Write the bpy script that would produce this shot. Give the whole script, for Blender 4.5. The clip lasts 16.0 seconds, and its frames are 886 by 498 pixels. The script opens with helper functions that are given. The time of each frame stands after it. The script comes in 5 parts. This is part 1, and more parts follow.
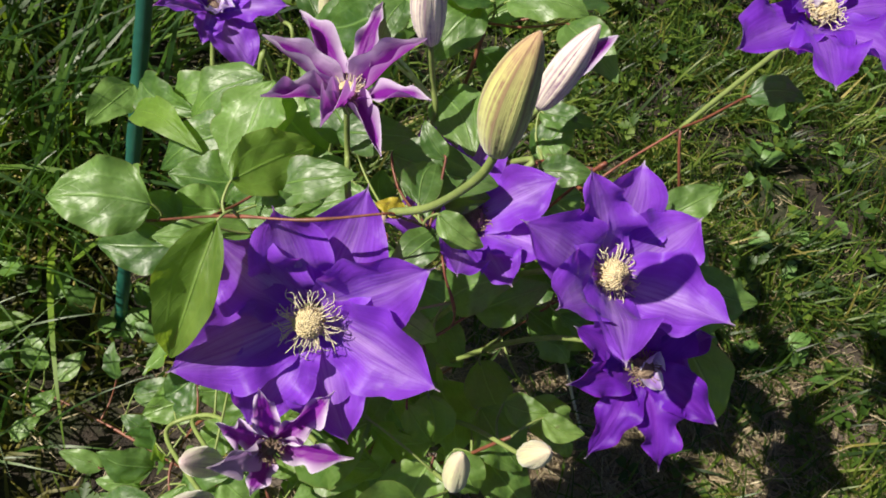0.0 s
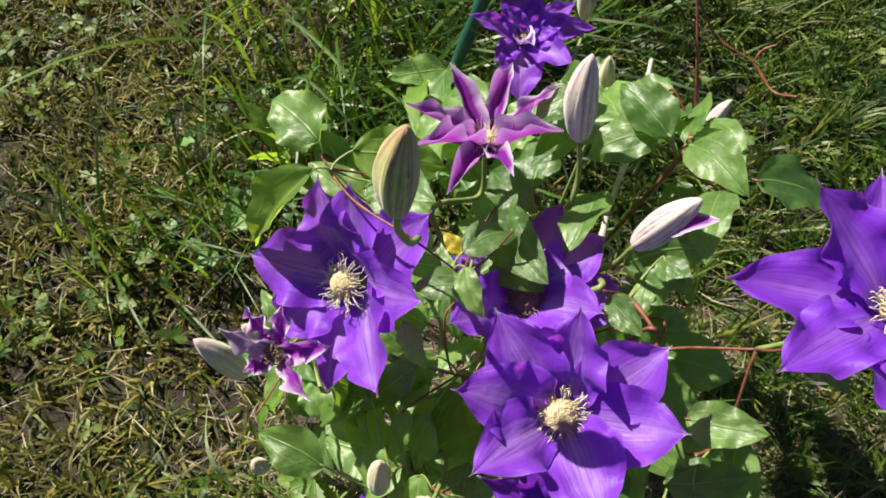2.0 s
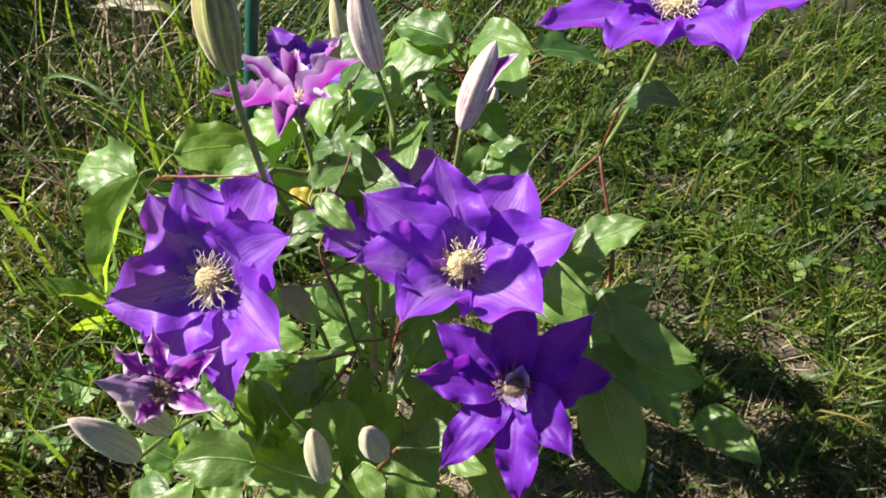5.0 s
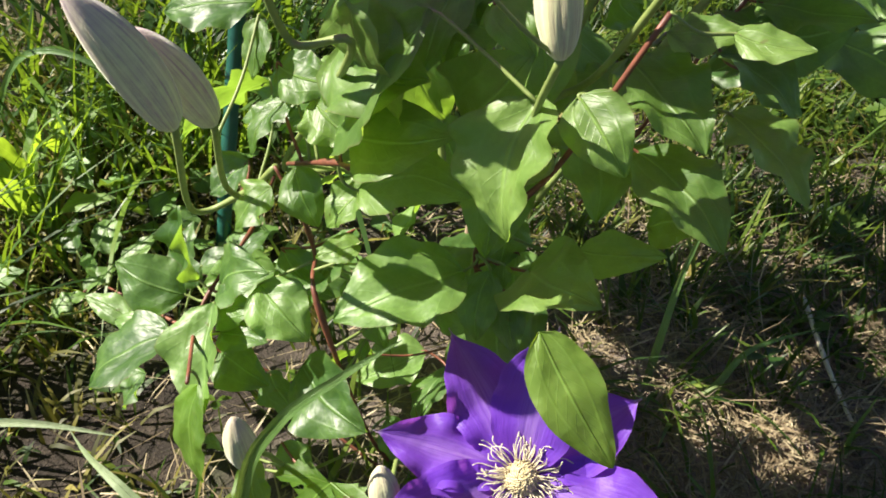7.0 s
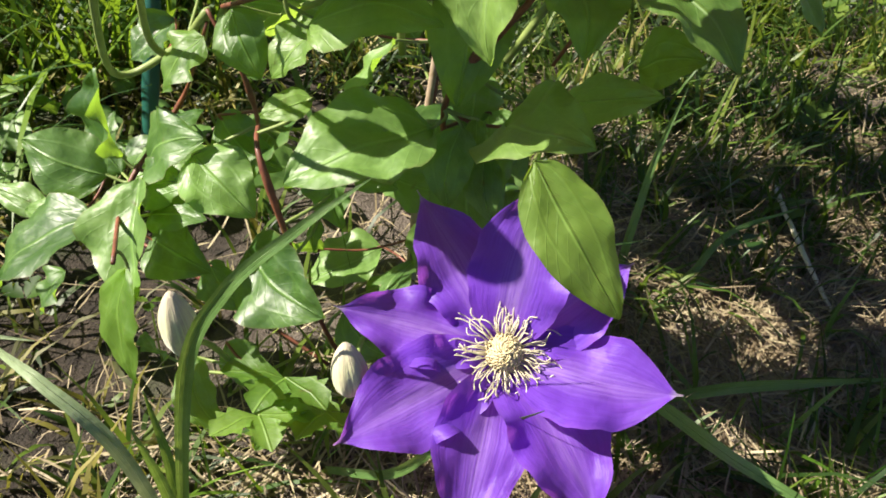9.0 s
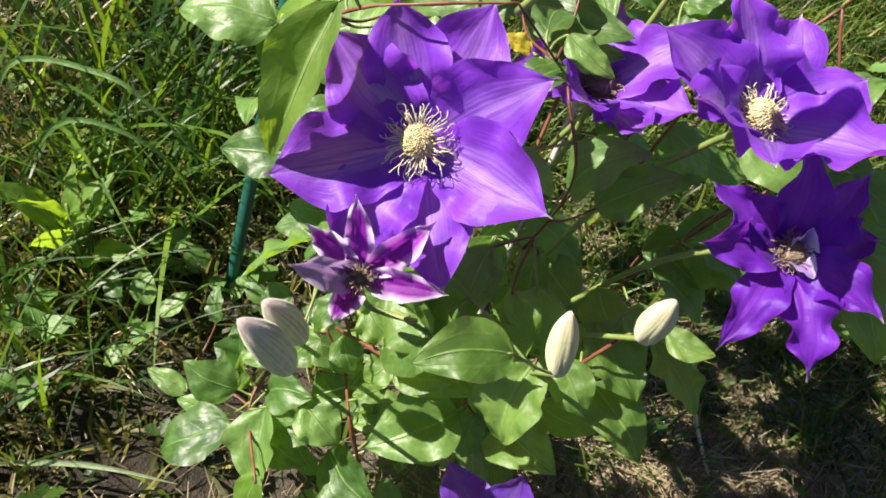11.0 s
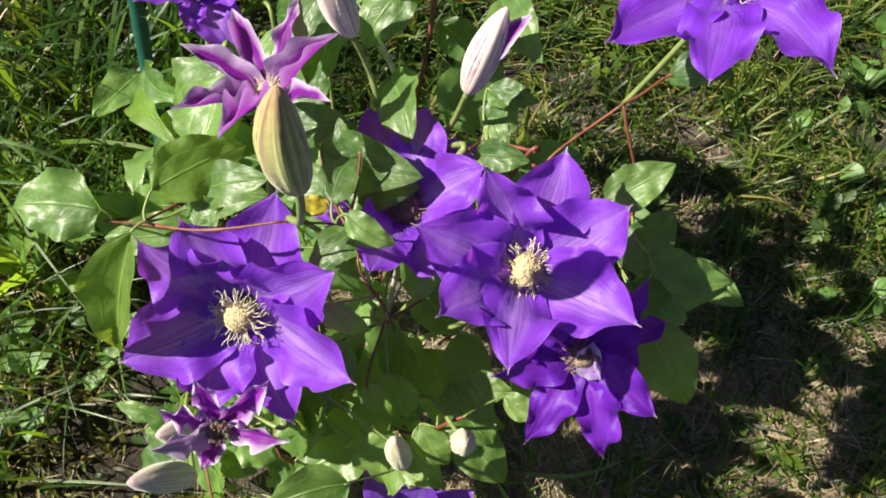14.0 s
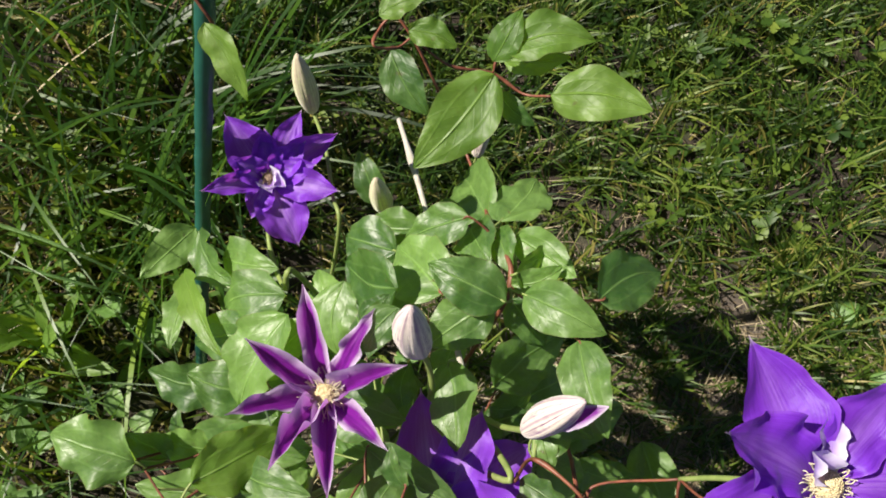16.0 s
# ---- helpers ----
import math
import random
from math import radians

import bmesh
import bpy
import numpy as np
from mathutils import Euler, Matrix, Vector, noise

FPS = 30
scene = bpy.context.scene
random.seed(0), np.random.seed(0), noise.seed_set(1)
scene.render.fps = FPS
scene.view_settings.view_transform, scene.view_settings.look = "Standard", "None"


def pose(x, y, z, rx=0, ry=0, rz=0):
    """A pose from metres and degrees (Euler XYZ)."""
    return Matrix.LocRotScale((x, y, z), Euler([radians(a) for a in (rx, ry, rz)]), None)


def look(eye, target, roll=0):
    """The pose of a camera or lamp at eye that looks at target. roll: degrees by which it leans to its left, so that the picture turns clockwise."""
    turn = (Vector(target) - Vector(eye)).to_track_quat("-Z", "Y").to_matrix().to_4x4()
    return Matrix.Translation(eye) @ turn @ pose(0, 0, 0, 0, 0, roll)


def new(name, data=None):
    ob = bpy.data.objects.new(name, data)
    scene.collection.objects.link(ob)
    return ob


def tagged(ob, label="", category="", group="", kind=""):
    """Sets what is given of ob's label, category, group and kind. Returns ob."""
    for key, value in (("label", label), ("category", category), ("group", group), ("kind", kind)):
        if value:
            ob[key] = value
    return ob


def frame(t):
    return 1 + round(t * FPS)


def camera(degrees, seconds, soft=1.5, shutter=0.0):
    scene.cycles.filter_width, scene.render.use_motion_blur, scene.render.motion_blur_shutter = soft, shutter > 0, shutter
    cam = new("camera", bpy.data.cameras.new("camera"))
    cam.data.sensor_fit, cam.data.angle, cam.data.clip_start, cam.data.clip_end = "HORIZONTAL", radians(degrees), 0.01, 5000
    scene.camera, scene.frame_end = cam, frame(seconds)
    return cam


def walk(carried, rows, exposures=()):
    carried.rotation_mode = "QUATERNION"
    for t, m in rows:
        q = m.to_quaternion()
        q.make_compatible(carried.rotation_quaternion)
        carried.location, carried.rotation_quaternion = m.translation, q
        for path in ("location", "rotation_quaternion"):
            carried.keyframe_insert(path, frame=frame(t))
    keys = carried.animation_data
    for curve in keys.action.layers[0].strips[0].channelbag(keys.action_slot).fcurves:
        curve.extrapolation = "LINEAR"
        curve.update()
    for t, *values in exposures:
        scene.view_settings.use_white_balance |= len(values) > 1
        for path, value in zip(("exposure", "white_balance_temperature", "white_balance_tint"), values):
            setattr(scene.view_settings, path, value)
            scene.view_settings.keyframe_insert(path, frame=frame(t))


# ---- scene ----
cam = camera(57.3, 16.0, soft=1.8)
PATH = [
    (0, (0.0476, 0.0614, 0.6859), (0.3872, 0.9899, -0.8183), 24.43),
    (0.5, (0.1167, 0.0381, 0.6920), (0.1986, 1.0286, -0.8087), 17.00),
    (1, (0.1404, 0.0427, 0.7206), (-0.0236, 0.9555, -0.8221), 13.25),
    (1.5, (0.1772, 0.0786, 0.7506), (-0.2762, 0.8116, -0.8296), 5.66),
    (2, (0.2294, 0.1297, 0.7497), (-0.3430, 0.7219, -0.8508), 3.19),
    (2.5, (0.2727, 0.1425, 0.7391), (-0.3175, 0.7063, -0.8652), 2.43),
    (3, (0.3157, 0.1402, 0.7422), (-0.3207, 0.8005, -0.8067), 1.87),
    (3.5, (0.3314, 0.1307, 0.7307), (-0.2852, 0.8902, -0.7803), 1.85),
    (3.7, (0.3198, 0.1179, 0.7195), (-0.2667, 0.9227, -0.7800), 2.24),
    (5.8, (0.2632, -0.0316, 0.5703), (-0.1639, 1.2278, -0.6427), -4.42),
    (6, (0.2438, -0.0354, 0.5335), (-0.1399, 1.2413, -0.6759), -3.05),
    (6.5, (0.1892, -0.0439, 0.4479), (-0.1233, 1.2842, -0.7262), -0.01),
    (7, (0.1583, -0.0463, 0.3759), (-0.1138, 1.3337, -0.7473), 1.63),
    (7.5, (0.1669, -0.0576, 0.3132), (-0.0406, 1.3433, -0.7979), 1.05),
    (8, (0.1699, -0.0499, 0.2789), (0.0399, 1.3254, -0.8750), 1.34),
    (8.5, (0.1659, -0.0433, 0.2748), (0.0615, 1.3055, -0.9125), 2.95),
    (9, (0.1461, -0.0398, 0.3224), (0.0298, 1.2985, -0.8757), 4.19),
    (9.5, (0.1057, -0.0279, 0.3902), (-0.0003, 1.2719, -0.8505), 5.48),
    (9.7, (0.0838, -0.0156, 0.4034), (-0.0073, 1.2708, -0.8524), 7.06),
    (11.8, (0.0842, -0.0609, 0.6999), (0.1070, 1.1117, -0.6656), 15.50),
    (12, (0.1009, -0.0653, 0.7259), (0.1052, 1.1182, -0.6303), 13.60),
    (12.5, (0.1488, -0.0729, 0.7680), (0.0611, 1.0738, -0.6167), 6.91),
    (13, (0.1754, -0.0331, 0.7223), (-0.0053, 0.8877, -0.8138), -1.37),
    (13.5, (0.1694, 0.0502, 0.7023), (0.0681, 0.8149, -0.9240), -0.59),
    (14, (0.1633, 0.1037, 0.7218), (0.1441, 0.8309, -0.9247), 3.86),
    (14.5, (0.1417, 0.1422, 0.7384), (0.1916, 0.8675, -0.9083), 10.25),
    (15, (0.1066, 0.1864, 0.7494), (0.2598, 0.9250, -0.8850), 20.56),
    (15.5, (0.0864, 0.2314, 0.7641), (0.2233, 0.9384, -0.8856), 23.66),
    (16, (0.1006, 0.2796, 0.7798), (0.1031, 0.8614, -0.9235), 16.73),
]
walk(cam, [(t, look(eye, target, roll)) for t, eye, target, roll in PATH],
     [(0.0, 0.75), (1.5, 1.07), (3.5, 1.11), (6.0, 1.49), (7.5, 1.43), (8.5, 1.40), (9.5, 1.43), (12.0, 1.23), (13.5, 1.25), (15.0, 0.87), (16.0, 0.89)])

# ---- light ----
SUN_FROM = Vector((-0.68, -0.09, 0.73)).normalized()
world = bpy.data.worlds.new("sky")
scene.world = world
world.use_nodes = True
_wn = world.node_tree.nodes
_sky = _wn.new("ShaderNodeTexSky")
_sky.sky_type, _sky.sun_disc = "NISHITA", False
_sky.air_density, _sky.dust_density = 0.40, 0.3
_sky.sun_elevation = math.asin(SUN_FROM.z)
_sky.sun_rotation = math.atan2(SUN_FROM.x, SUN_FROM.y)
world.node_tree.links.new(_sky.outputs[0], _wn["Background"].inputs[0])
_wn["Background"].inputs[1].default_value = 0.05
_sun = bpy.data.lights.new("sun", "SUN")
_sun.energy, _sun.angle, _sun.color = 5.0, radians(0.55), (1.0, 0.925, 0.79)
sun = new("sun", _sun)
sun.matrix_world = look(SUN_FROM * 10, (0, 0, 0))

# ---- materials ----


def mat(name):
    m = bpy.data.materials.new(name)
    m.use_nodes = True
    nt = m.node_tree
    return m, nt, nt.nodes["Principled BSDF"], nt.nodes["Material Output"]


def node(nt, kind, **values):
    n = nt.nodes.new(kind)
    for key, value in values.items():
        n.inputs[key].default_value = value
    return n


def maths(nt, op, a, b=None, clamp=False):
    n = nt.nodes.new("ShaderNodeMath")
    n.operation, n.use_clamp = op, clamp
    for i, v in enumerate((a, b)):
        if v is None:
            continue
        if isinstance(v, (int, float)):
            n.inputs[i].default_value = v
        else:
            nt.links.new(v, n.inputs[i])
    return n.outputs[0]


def mixc(nt, fac, a, b, mode="MIX"):
    n = nt.nodes.new("ShaderNodeMix")
    n.data_type, n.blend_type = "RGBA", mode
    for i, v in ((0, fac), (6, a), (7, b)):
        if isinstance(v, (int, float)):
            n.inputs[i].default_value = v
        elif isinstance(v, tuple):
            n.inputs[i].default_value = (*v, 1) if len(v) == 3 else v
        else:
            nt.links.new(v, n.inputs[i])
    return n.outputs[2]


def ramp(nt, fac, *stops):
    n = nt.nodes.new("ShaderNodeValToRGB")
    e = n.color_ramp.elements
    while len(e) < len(stops):
        e.new(0.5)
    for el, (p, c) in zip(e, stops):
        el.position, el.color = p, (*c, 1)
    nt.links.new(fac, n.inputs[0])
    return n.outputs[0]


def noise_tex(nt, scale, detail=3.0, rough=0.55, vector=None, kind="Object"):
    n = node(nt, "ShaderNodeTexNoise", Scale=scale, Detail=detail, Roughness=rough)
    if vector is None:
        vector = nt.nodes.new("ShaderNodeTexCoord").outputs[kind]
    nt.links.new(vector, n.inputs["Vector"])
    return n.outputs[0]


def bump(nt, height, strength, distance, to):
    b = node(nt, "ShaderNodeBump", Strength=strength, Distance=distance)
    nt.links.new(height, b.inputs["Height"])
    nt.links.new(b.outputs[0], to.inputs["Normal"])
    return b.outputs[0]


def see_through(nt, bsdf, out, colour, amount, normal=None):
    """Adds light that shines through a thin sheet."""
    tr = nt.nodes.new("ShaderNodeBsdfTranslucent")
    mx = node(nt, "ShaderNodeMixShader", Fac=amount)
    if isinstance(colour, tuple):
        tr.inputs[0].default_value = (*colour, 1)
    else:
        nt.links.new(colour, tr.inputs[0])
    if normal is not None:
        nt.links.new(normal, tr.inputs["Normal"])
    nt.links.new(bsdf.outputs[0], mx.inputs[1])
    nt.links.new(tr.outputs[0], mx.inputs[2])
    nt.links.new(mx.outputs[0], out.inputs["Surface"])


def uv_parts(nt):
    sep = nt.nodes.new("ShaderNodeSeparateXYZ")
    nt.links.new(nt.nodes.new("ShaderNodeTexCoord").outputs["UV"], sep.inputs[0])
    return sep.outputs[0], sep.outputs[1]


def petal_material(name, base, mid, edge, edge_start, glow, bar=0.16, tip_start=0.935, tip=(0.72, 0.66, 0.62)):
    """Violet petal: paler bar along the middle, fine veins along its length, a margin of its own colour."""
    m, nt, b, out = mat(name)
    u, v = uv_parts(nt)
    across = maths(nt, "ABSOLUTE", maths(nt, "SUBTRACT", u, 0.5))
    across2 = maths(nt, "MULTIPLY", across, 2.0)
    info = nt.nodes.new("ShaderNodeObjectInfo")
    uv = nt.nodes.new("ShaderNodeTexCoord").outputs["UV"]
    mapping = nt.nodes.new("ShaderNodeMapping")
    nt.links.new(uv, mapping.inputs["Vector"])
    mapping.inputs["Scale"].default_value = (22.0, 1.3, 1.0)
    offs = nt.nodes.new("ShaderNodeCombineXYZ")
    nt.links.new(maths(nt, "MULTIPLY", info.outputs["Random"], 37.0), offs.inputs[2])
    nt.links.new(offs.outputs[0], mapping.inputs["Location"])
    veins = noise_tex(nt, 1.6, 3.0, 0.6, mapping.outputs[0])
    blotch = noise_tex(nt, 55.0, 3.0, 0.6)
    shade = maths(nt, "ADD", maths(nt, "MULTIPLY", veins, 0.40), maths(nt, "MULTIPLY", blotch, 0.60))
    dark = tuple(c * 0.76 for c in base)
    light = tuple(min(1, c * 1.27 + 0.016) for c in base)
    col = ramp(nt, shade, (0.34, dark), (0.52, base), (0.70, light))
    barf = maths(nt, "SUBTRACT", 1.0, maths(nt, "DIVIDE", across2, bar * 2.6), clamp=True)
    fade = maths(nt, "SUBTRACT", 1.15, v, clamp=True)
    barf = maths(nt, "MULTIPLY", maths(nt, "MULTIPLY", barf, fade), maths(nt, "MULTIPLY", maths(nt, "SUBTRACT", veins, 0.26), 3.0, clamp=True), clamp=True)
    col = mixc(nt, barf, col, mid)
    wob = maths(nt, "ADD", across2, maths(nt, "MULTIPLY", maths(nt, "SUBTRACT", blotch, 0.5), 0.35))
    ef = maths(nt, "MULTIPLY", maths(nt, "SUBTRACT", wob, edge_start), 1.0 / max(0.02, 1.0 - edge_start), clamp=True)
    col = mixc(nt, ef, col, edge)
    tipf = maths(nt, "MULTIPLY", maths(nt, "SUBTRACT", v, tip_start), 1.0 / (1.0 - tip_start), clamp=True)
    col = mixc(nt, tipf, col, tip)
    nt.links.new(col, b.inputs["Base Color"])
    b.inputs["Roughness"].default_value = 0.46
    b.inputs["Specular IOR Level"].default_value = 0.34
    b.inputs["Sheen Weight"].default_value = 0.06
    b.inputs["Sheen Roughness"].default_value = 0.4
    ripple = noise_tex(nt, 330.0, 2.0, 0.6)
    crumple = noise_tex(nt, 95.0, 2.0, 0.5)
    h = maths(nt, "ADD", maths(nt, "ADD", maths(nt, "MULTIPLY", veins, 0.45), maths(nt, "MULTIPLY", ripple, 0.30)), maths(nt, "MULTIPLY", crumple, 1.6))
    nrm = bump(nt, h, 0.60, 0.0009, b)
    through_col = mixc(nt, 0.66, col, glow)
    see_through(nt, b, out, through_col, 0.44, nrm)
    return m


def leaf_material(name, dark, light, glow, gloss, amount=0.29):
    """Clematis leaf: paler veins that run from base to tip, mottled green, a satin surface."""
    m, nt, b, out = mat(name)
    u, v = uv_parts(nt)
    info = nt.nodes.new("ShaderNodeObjectInfo")
    big = noise_tex(nt, 38.0, 3.0, 0.6)
    fine = noise_tex(nt, 420.0, 2.0, 0.6)
    pucker = noise_tex(nt, 135.0, 2.0, 0.5)
    mixed = maths(nt, "ADD", maths(nt, "MULTIPLY", big, 0.7), maths(nt, "MULTIPLY", fine, 0.3))
    mixed = maths(nt, "ADD", mixed, maths(nt, "MULTIPLY", maths(nt, "SUBTRACT", info.outputs["Random"], 0.5), 0.42))
    col = ramp(nt, mixed, (0.30, dark), (0.55, tuple((a + c) / 2 for a, c in zip(dark, light))), (0.78, light))
    across = maths(nt, "ABSOLUTE", maths(nt, "MULTIPLY", maths(nt, "SUBTRACT", u, 0.5), 2.0))
    rib = maths(nt, "SUBTRACT", 1.0, maths(nt, "MULTIPLY", across, 16.0), clamp=True)
    side = maths(nt, "SUBTRACT", 1.0, maths(nt, "MULTIPLY", maths(nt, "ABSOLUTE", maths(nt, "SUBTRACT", across, 0.5)), 15.0), clamp=True)
    # feathered side veins that climb from the midrib
    slant = maths(nt, "SUBTRACT", maths(nt, "MULTIPLY", v, 9.0), maths(nt, "MULTIPLY", across, 3.2))
    saw = maths(nt, "ABSOLUTE", maths(nt, "SUBTRACT", maths(nt, "FRACT", slant), 0.5))
    feather = maths(nt, "SUBTRACT", 1.0, maths(nt, "MULTIPLY", saw, 12.0), clamp=True)
    vein = maths(nt, "MAXIMUM", maths(nt, "MAXIMUM", rib, maths(nt, "MULTIPLY", side, 0.22)), maths(nt, "MULTIPLY", feather, 0.13))
    pale = tuple(min(1, c * 1.9 + 0.03) for c in light)
    col = mixc(nt, maths(nt, "MULTIPLY", vein, 0.38), col, pale)
    rim = maths(nt, "MULTIPLY", maths(nt, "SUBTRACT", across, 0.95), 14.0, clamp=True)
    col = mixc(nt, maths(nt, "MULTIPLY", rim, 0.6), col, (0.16, 0.10, 0.05))
    # small brown specks
    speck = noise_tex(nt, 150.0, 1.0, 0.4)
    sp = maths(nt, "MULTIPLY", maths(nt, "SUBTRACT", speck, 0.76), 20.0, clamp=True)
    col = mixc(nt, maths(nt, "MULTIPLY", sp, 0.55), col, (0.10, 0.06, 0.025))
    nt.links.new(col, b.inputs["Base Color"])
    rgh = maths(nt, "ADD", maths(nt, "MULTIPLY", fine, 0.22), gloss)
    nt.links.new(rgh, b.inputs["Roughness"])
    b.inputs["Specular IOR Level"].default_value = 0.82
    h = maths(nt, "ADD", maths(nt, "MULTIPLY", big, 0.9), maths(nt, "MULTIPLY", pucker, 0.16))
    h = maths(nt, "SUBTRACT", h, maths(nt, "MULTIPLY", vein, 0.16))
    nrm = bump(nt, h, 0.9, 0.0030, b)
    see_through(nt, b, out, mixc(nt, 0.6, col, glow), amount, nrm)
    return m


def bud_material(name, base, stripe, tip, bars=0.0):
    m, nt, b, out = mat(name)
    u, v = uv_parts(nt)
    mapping = nt.nodes.new("ShaderNodeMapping")
    nt.links.new(nt.nodes.new("ShaderNodeTexCoord").outputs["UV"], mapping.inputs["Vector"])
    mapping.inputs["Scale"].default_value = (14.0, 0.35, 1.0)
    streak = noise_tex(nt, 3.0, 3.0, 0.6, mapping.outputs[0])
    fine = noise_tex(nt, 300.0, 2.0, 0.6)
    col = ramp(nt, maths(nt, "ADD", maths(nt, "MULTIPLY", streak, 0.8), maths(nt, "MULTIPLY", fine, 0.2)),
               (0.36, stripe), (0.50, base), (0.68, tuple(min(1, c * 1.25) for c in base)))
    col = mixc(nt, maths(nt, "MULTIPLY", maths(nt, "SUBTRACT", v, 0.62), 1.7, clamp=True), col, tip)
    # a dark band along the middle of each of the six sepals
    band = maths(nt, "ABSOLUTE", maths(nt, "SUBTRACT", maths(nt, "FRACT", maths(nt, "MULTIPLY", u, 6.0)), 0.5))
    band = maths(nt, "SUBTRACT", maths(nt, "ADD", 0.55, maths(nt, "MULTIPLY", streak, 0.9)), maths(nt, "MULTIPLY", band, 7.5), clamp=True)
    col = mixc(nt, maths(nt, "MULTIPLY", band, bars), col, stripe)
    nt.links.new(col, b.inputs["Base Color"])
    b.inputs["Roughness"].default_value = 0.6
    b.inputs["Specular IOR Level"].default_value = 0.25
    b.inputs["Sheen Weight"].default_value = 0.3
    bump(nt, maths(nt, "ADD", streak, maths(nt, "MULTIPLY", fine, 0.5)), 0.5, 0.0008, b)
    return m


def plain(name, a, b_col, rough=0.6, scale=120.0, glow=None, amount=0.25, strength=0.4, dist=0.0006):
    m, nt, b, out = mat(name)
    n1, n2 = noise_tex(nt, scale, 3.0, 0.6), noise_tex(nt, scale * 0.13, 2.0, 0.5)
    mixed = maths(nt, "ADD", maths(nt, "MULTIPLY", n1, 0.6), maths(nt, "MULTIPLY", n2, 0.4))
    col = ramp(nt, mixed, (0.34, a), (0.66, b_col))
    nt.links.new(col, b.inputs["Base Color"])
    b.inputs["Roughness"].default_value = rough
    nrm = bump(nt, n1, strength, dist, b)
    if glow:
        see_through(nt, b, out, glow, amount)
    return m


def blade_material(name, cols, glow, amount=0.30, rough=0.5):
    """Many small blades in one mesh: each takes its own tint."""
    m, nt, b, out = mat(name)
    geo = nt.nodes.new("ShaderNodeNewGeometry")
    tint = geo.outputs["Random Per Island"]
    patch = noise_tex(nt, 7.0, 3.0, 0.6)
    f = maths(nt, "ADD", maths(nt, "MULTIPLY", tint, 0.75), maths(nt, "MULTIPLY", maths(nt, "SUBTRACT", patch, 0.5), 0.9), clamp=True)
    stops = [(i / (len(cols) - 1), c) for i, c in enumerate(cols)]
    col = ramp(nt, f, *stops)
    nt.links.new(col, b.inputs["Base Color"])
    b.inputs["Roughness"].default_value = rough
    b.inputs["Specular IOR Level"].default_value = 0.4
    see_through(nt, b, out, mixc(nt, 0.45, col, glow), amount)
    return m


VIOLET = petal_material("violet_petal", (0.228, 0.050, 0.61), (0.56, 0.37, 0.78), (0.27, 0.090, 0.65), 0.92, (0.58, 0.08, 0.85), 0.20)
RICH = petal_material("rich_violet_petal", (0.178, 0.032, 0.54), (0.36, 0.17, 0.68), (0.24, 0.07, 0.60), 0.92, (0.55, 0.06, 0.83), 0.18)
LILAC = petal_material("lilac_violet_petal", (0.165, 0.054, 0.50), (0.40, 0.24, 0.66), (0.21, 0.075, 0.55), 0.93, (0.60, 0.12, 0.85))
DEEP = petal_material("deep_violet_petal", (0.135, 0.017, 0.42), (0.21, 0.035, 0.48), (0.18, 0.022, 0.44), 0.92, (0.50, 0.04, 0.78))
MAGENTA = petal_material("magenta_petal", (0.215, 0.012, 0.31), (0.12, 0.006, 0.22), (0.76, 0.66, 0.84), 0.48, (0.56, 0.06, 0.66), 0.07, 0.82, (0.80, 0.72, 0.84))
OUTER = petal_material("pale_petal_outside", (0.30, 0.20, 0.42), (0.14, 0.04, 0.26), (0.52, 0.44, 0.54), 0.55, (0.6, 0.35, 0.7), 0.08)
WHITE_PETAL = petal_material("white_petaloid", (0.42, 0.26, 0.66), (0.25, 0.10, 0.5), (0.86, 0.84, 0.88), 0.35, (0.7, 0.5, 0.9))
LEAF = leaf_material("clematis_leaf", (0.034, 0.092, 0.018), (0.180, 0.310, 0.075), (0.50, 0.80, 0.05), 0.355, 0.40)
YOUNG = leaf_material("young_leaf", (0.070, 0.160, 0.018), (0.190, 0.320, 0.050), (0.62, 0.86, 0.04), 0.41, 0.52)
# lighter copy of the leaf green, with sunlight put into its colour
LIT_FRONT = leaf_material("sunlit_front_leaf", (0.050, 0.125, 0.018), (0.215, 0.345, 0.078), (0.58, 0.82, 0.07), 0.37, 0.48)
YELLOW_LEAF = leaf_material("yellowing_leaf", (0.38, 0.30, 0.02), (0.55, 0.46, 0.04), (0.7, 0.5, 0.02), 0.4)
WEED = leaf_material("weed_leaf", (0.045, 0.120, 0.022), (0.120, 0.240, 0.045), (0.40, 0.58, 0.04), 0.42)
BUD = bud_material("bud", (0.56, 0.55, 0.32), (0.40, 0.31, 0.24), (0.54, 0.42, 0.36), 0.4)
BUD_TIP = bud_material("violet_tipped_bud", (0.58, 0.57, 0.34), (0.42, 0.31, 0.30), (0.50, 0.33, 0.46), 0.32)
BUD_WARM = bud_material("ripe_bud", (0.43, 0.43, 0.15), (0.19, 0.07, 0.07), (0.38, 0.18, 0.14), 0.75)
BUD_PALE = bud_material("opening_bud", (0.66, 0.58, 0.50), (0.20, 0.10, 0.19), (0.60, 0.46, 0.50), 0.75)
STEM = plain("green_stem", (0.16, 0.22, 0.06), (0.26, 0.32, 0.10), 0.5, 160, (0.4, 0.5, 0.1), 0.12)
VINE = plain("red_brown_vine", (0.075, 0.024, 0.016), (0.24, 0.080, 0.045), 0.5, 190)
OLD_VINE = plain("dry_vine", (0.22, 0.15, 0.10), (0.42, 0.33, 0.25), 0.8, 150)
DRY = plain("bleached_straw", (0.50, 0.44, 0.33), (0.74, 0.68, 0.54), 0.6, 160)
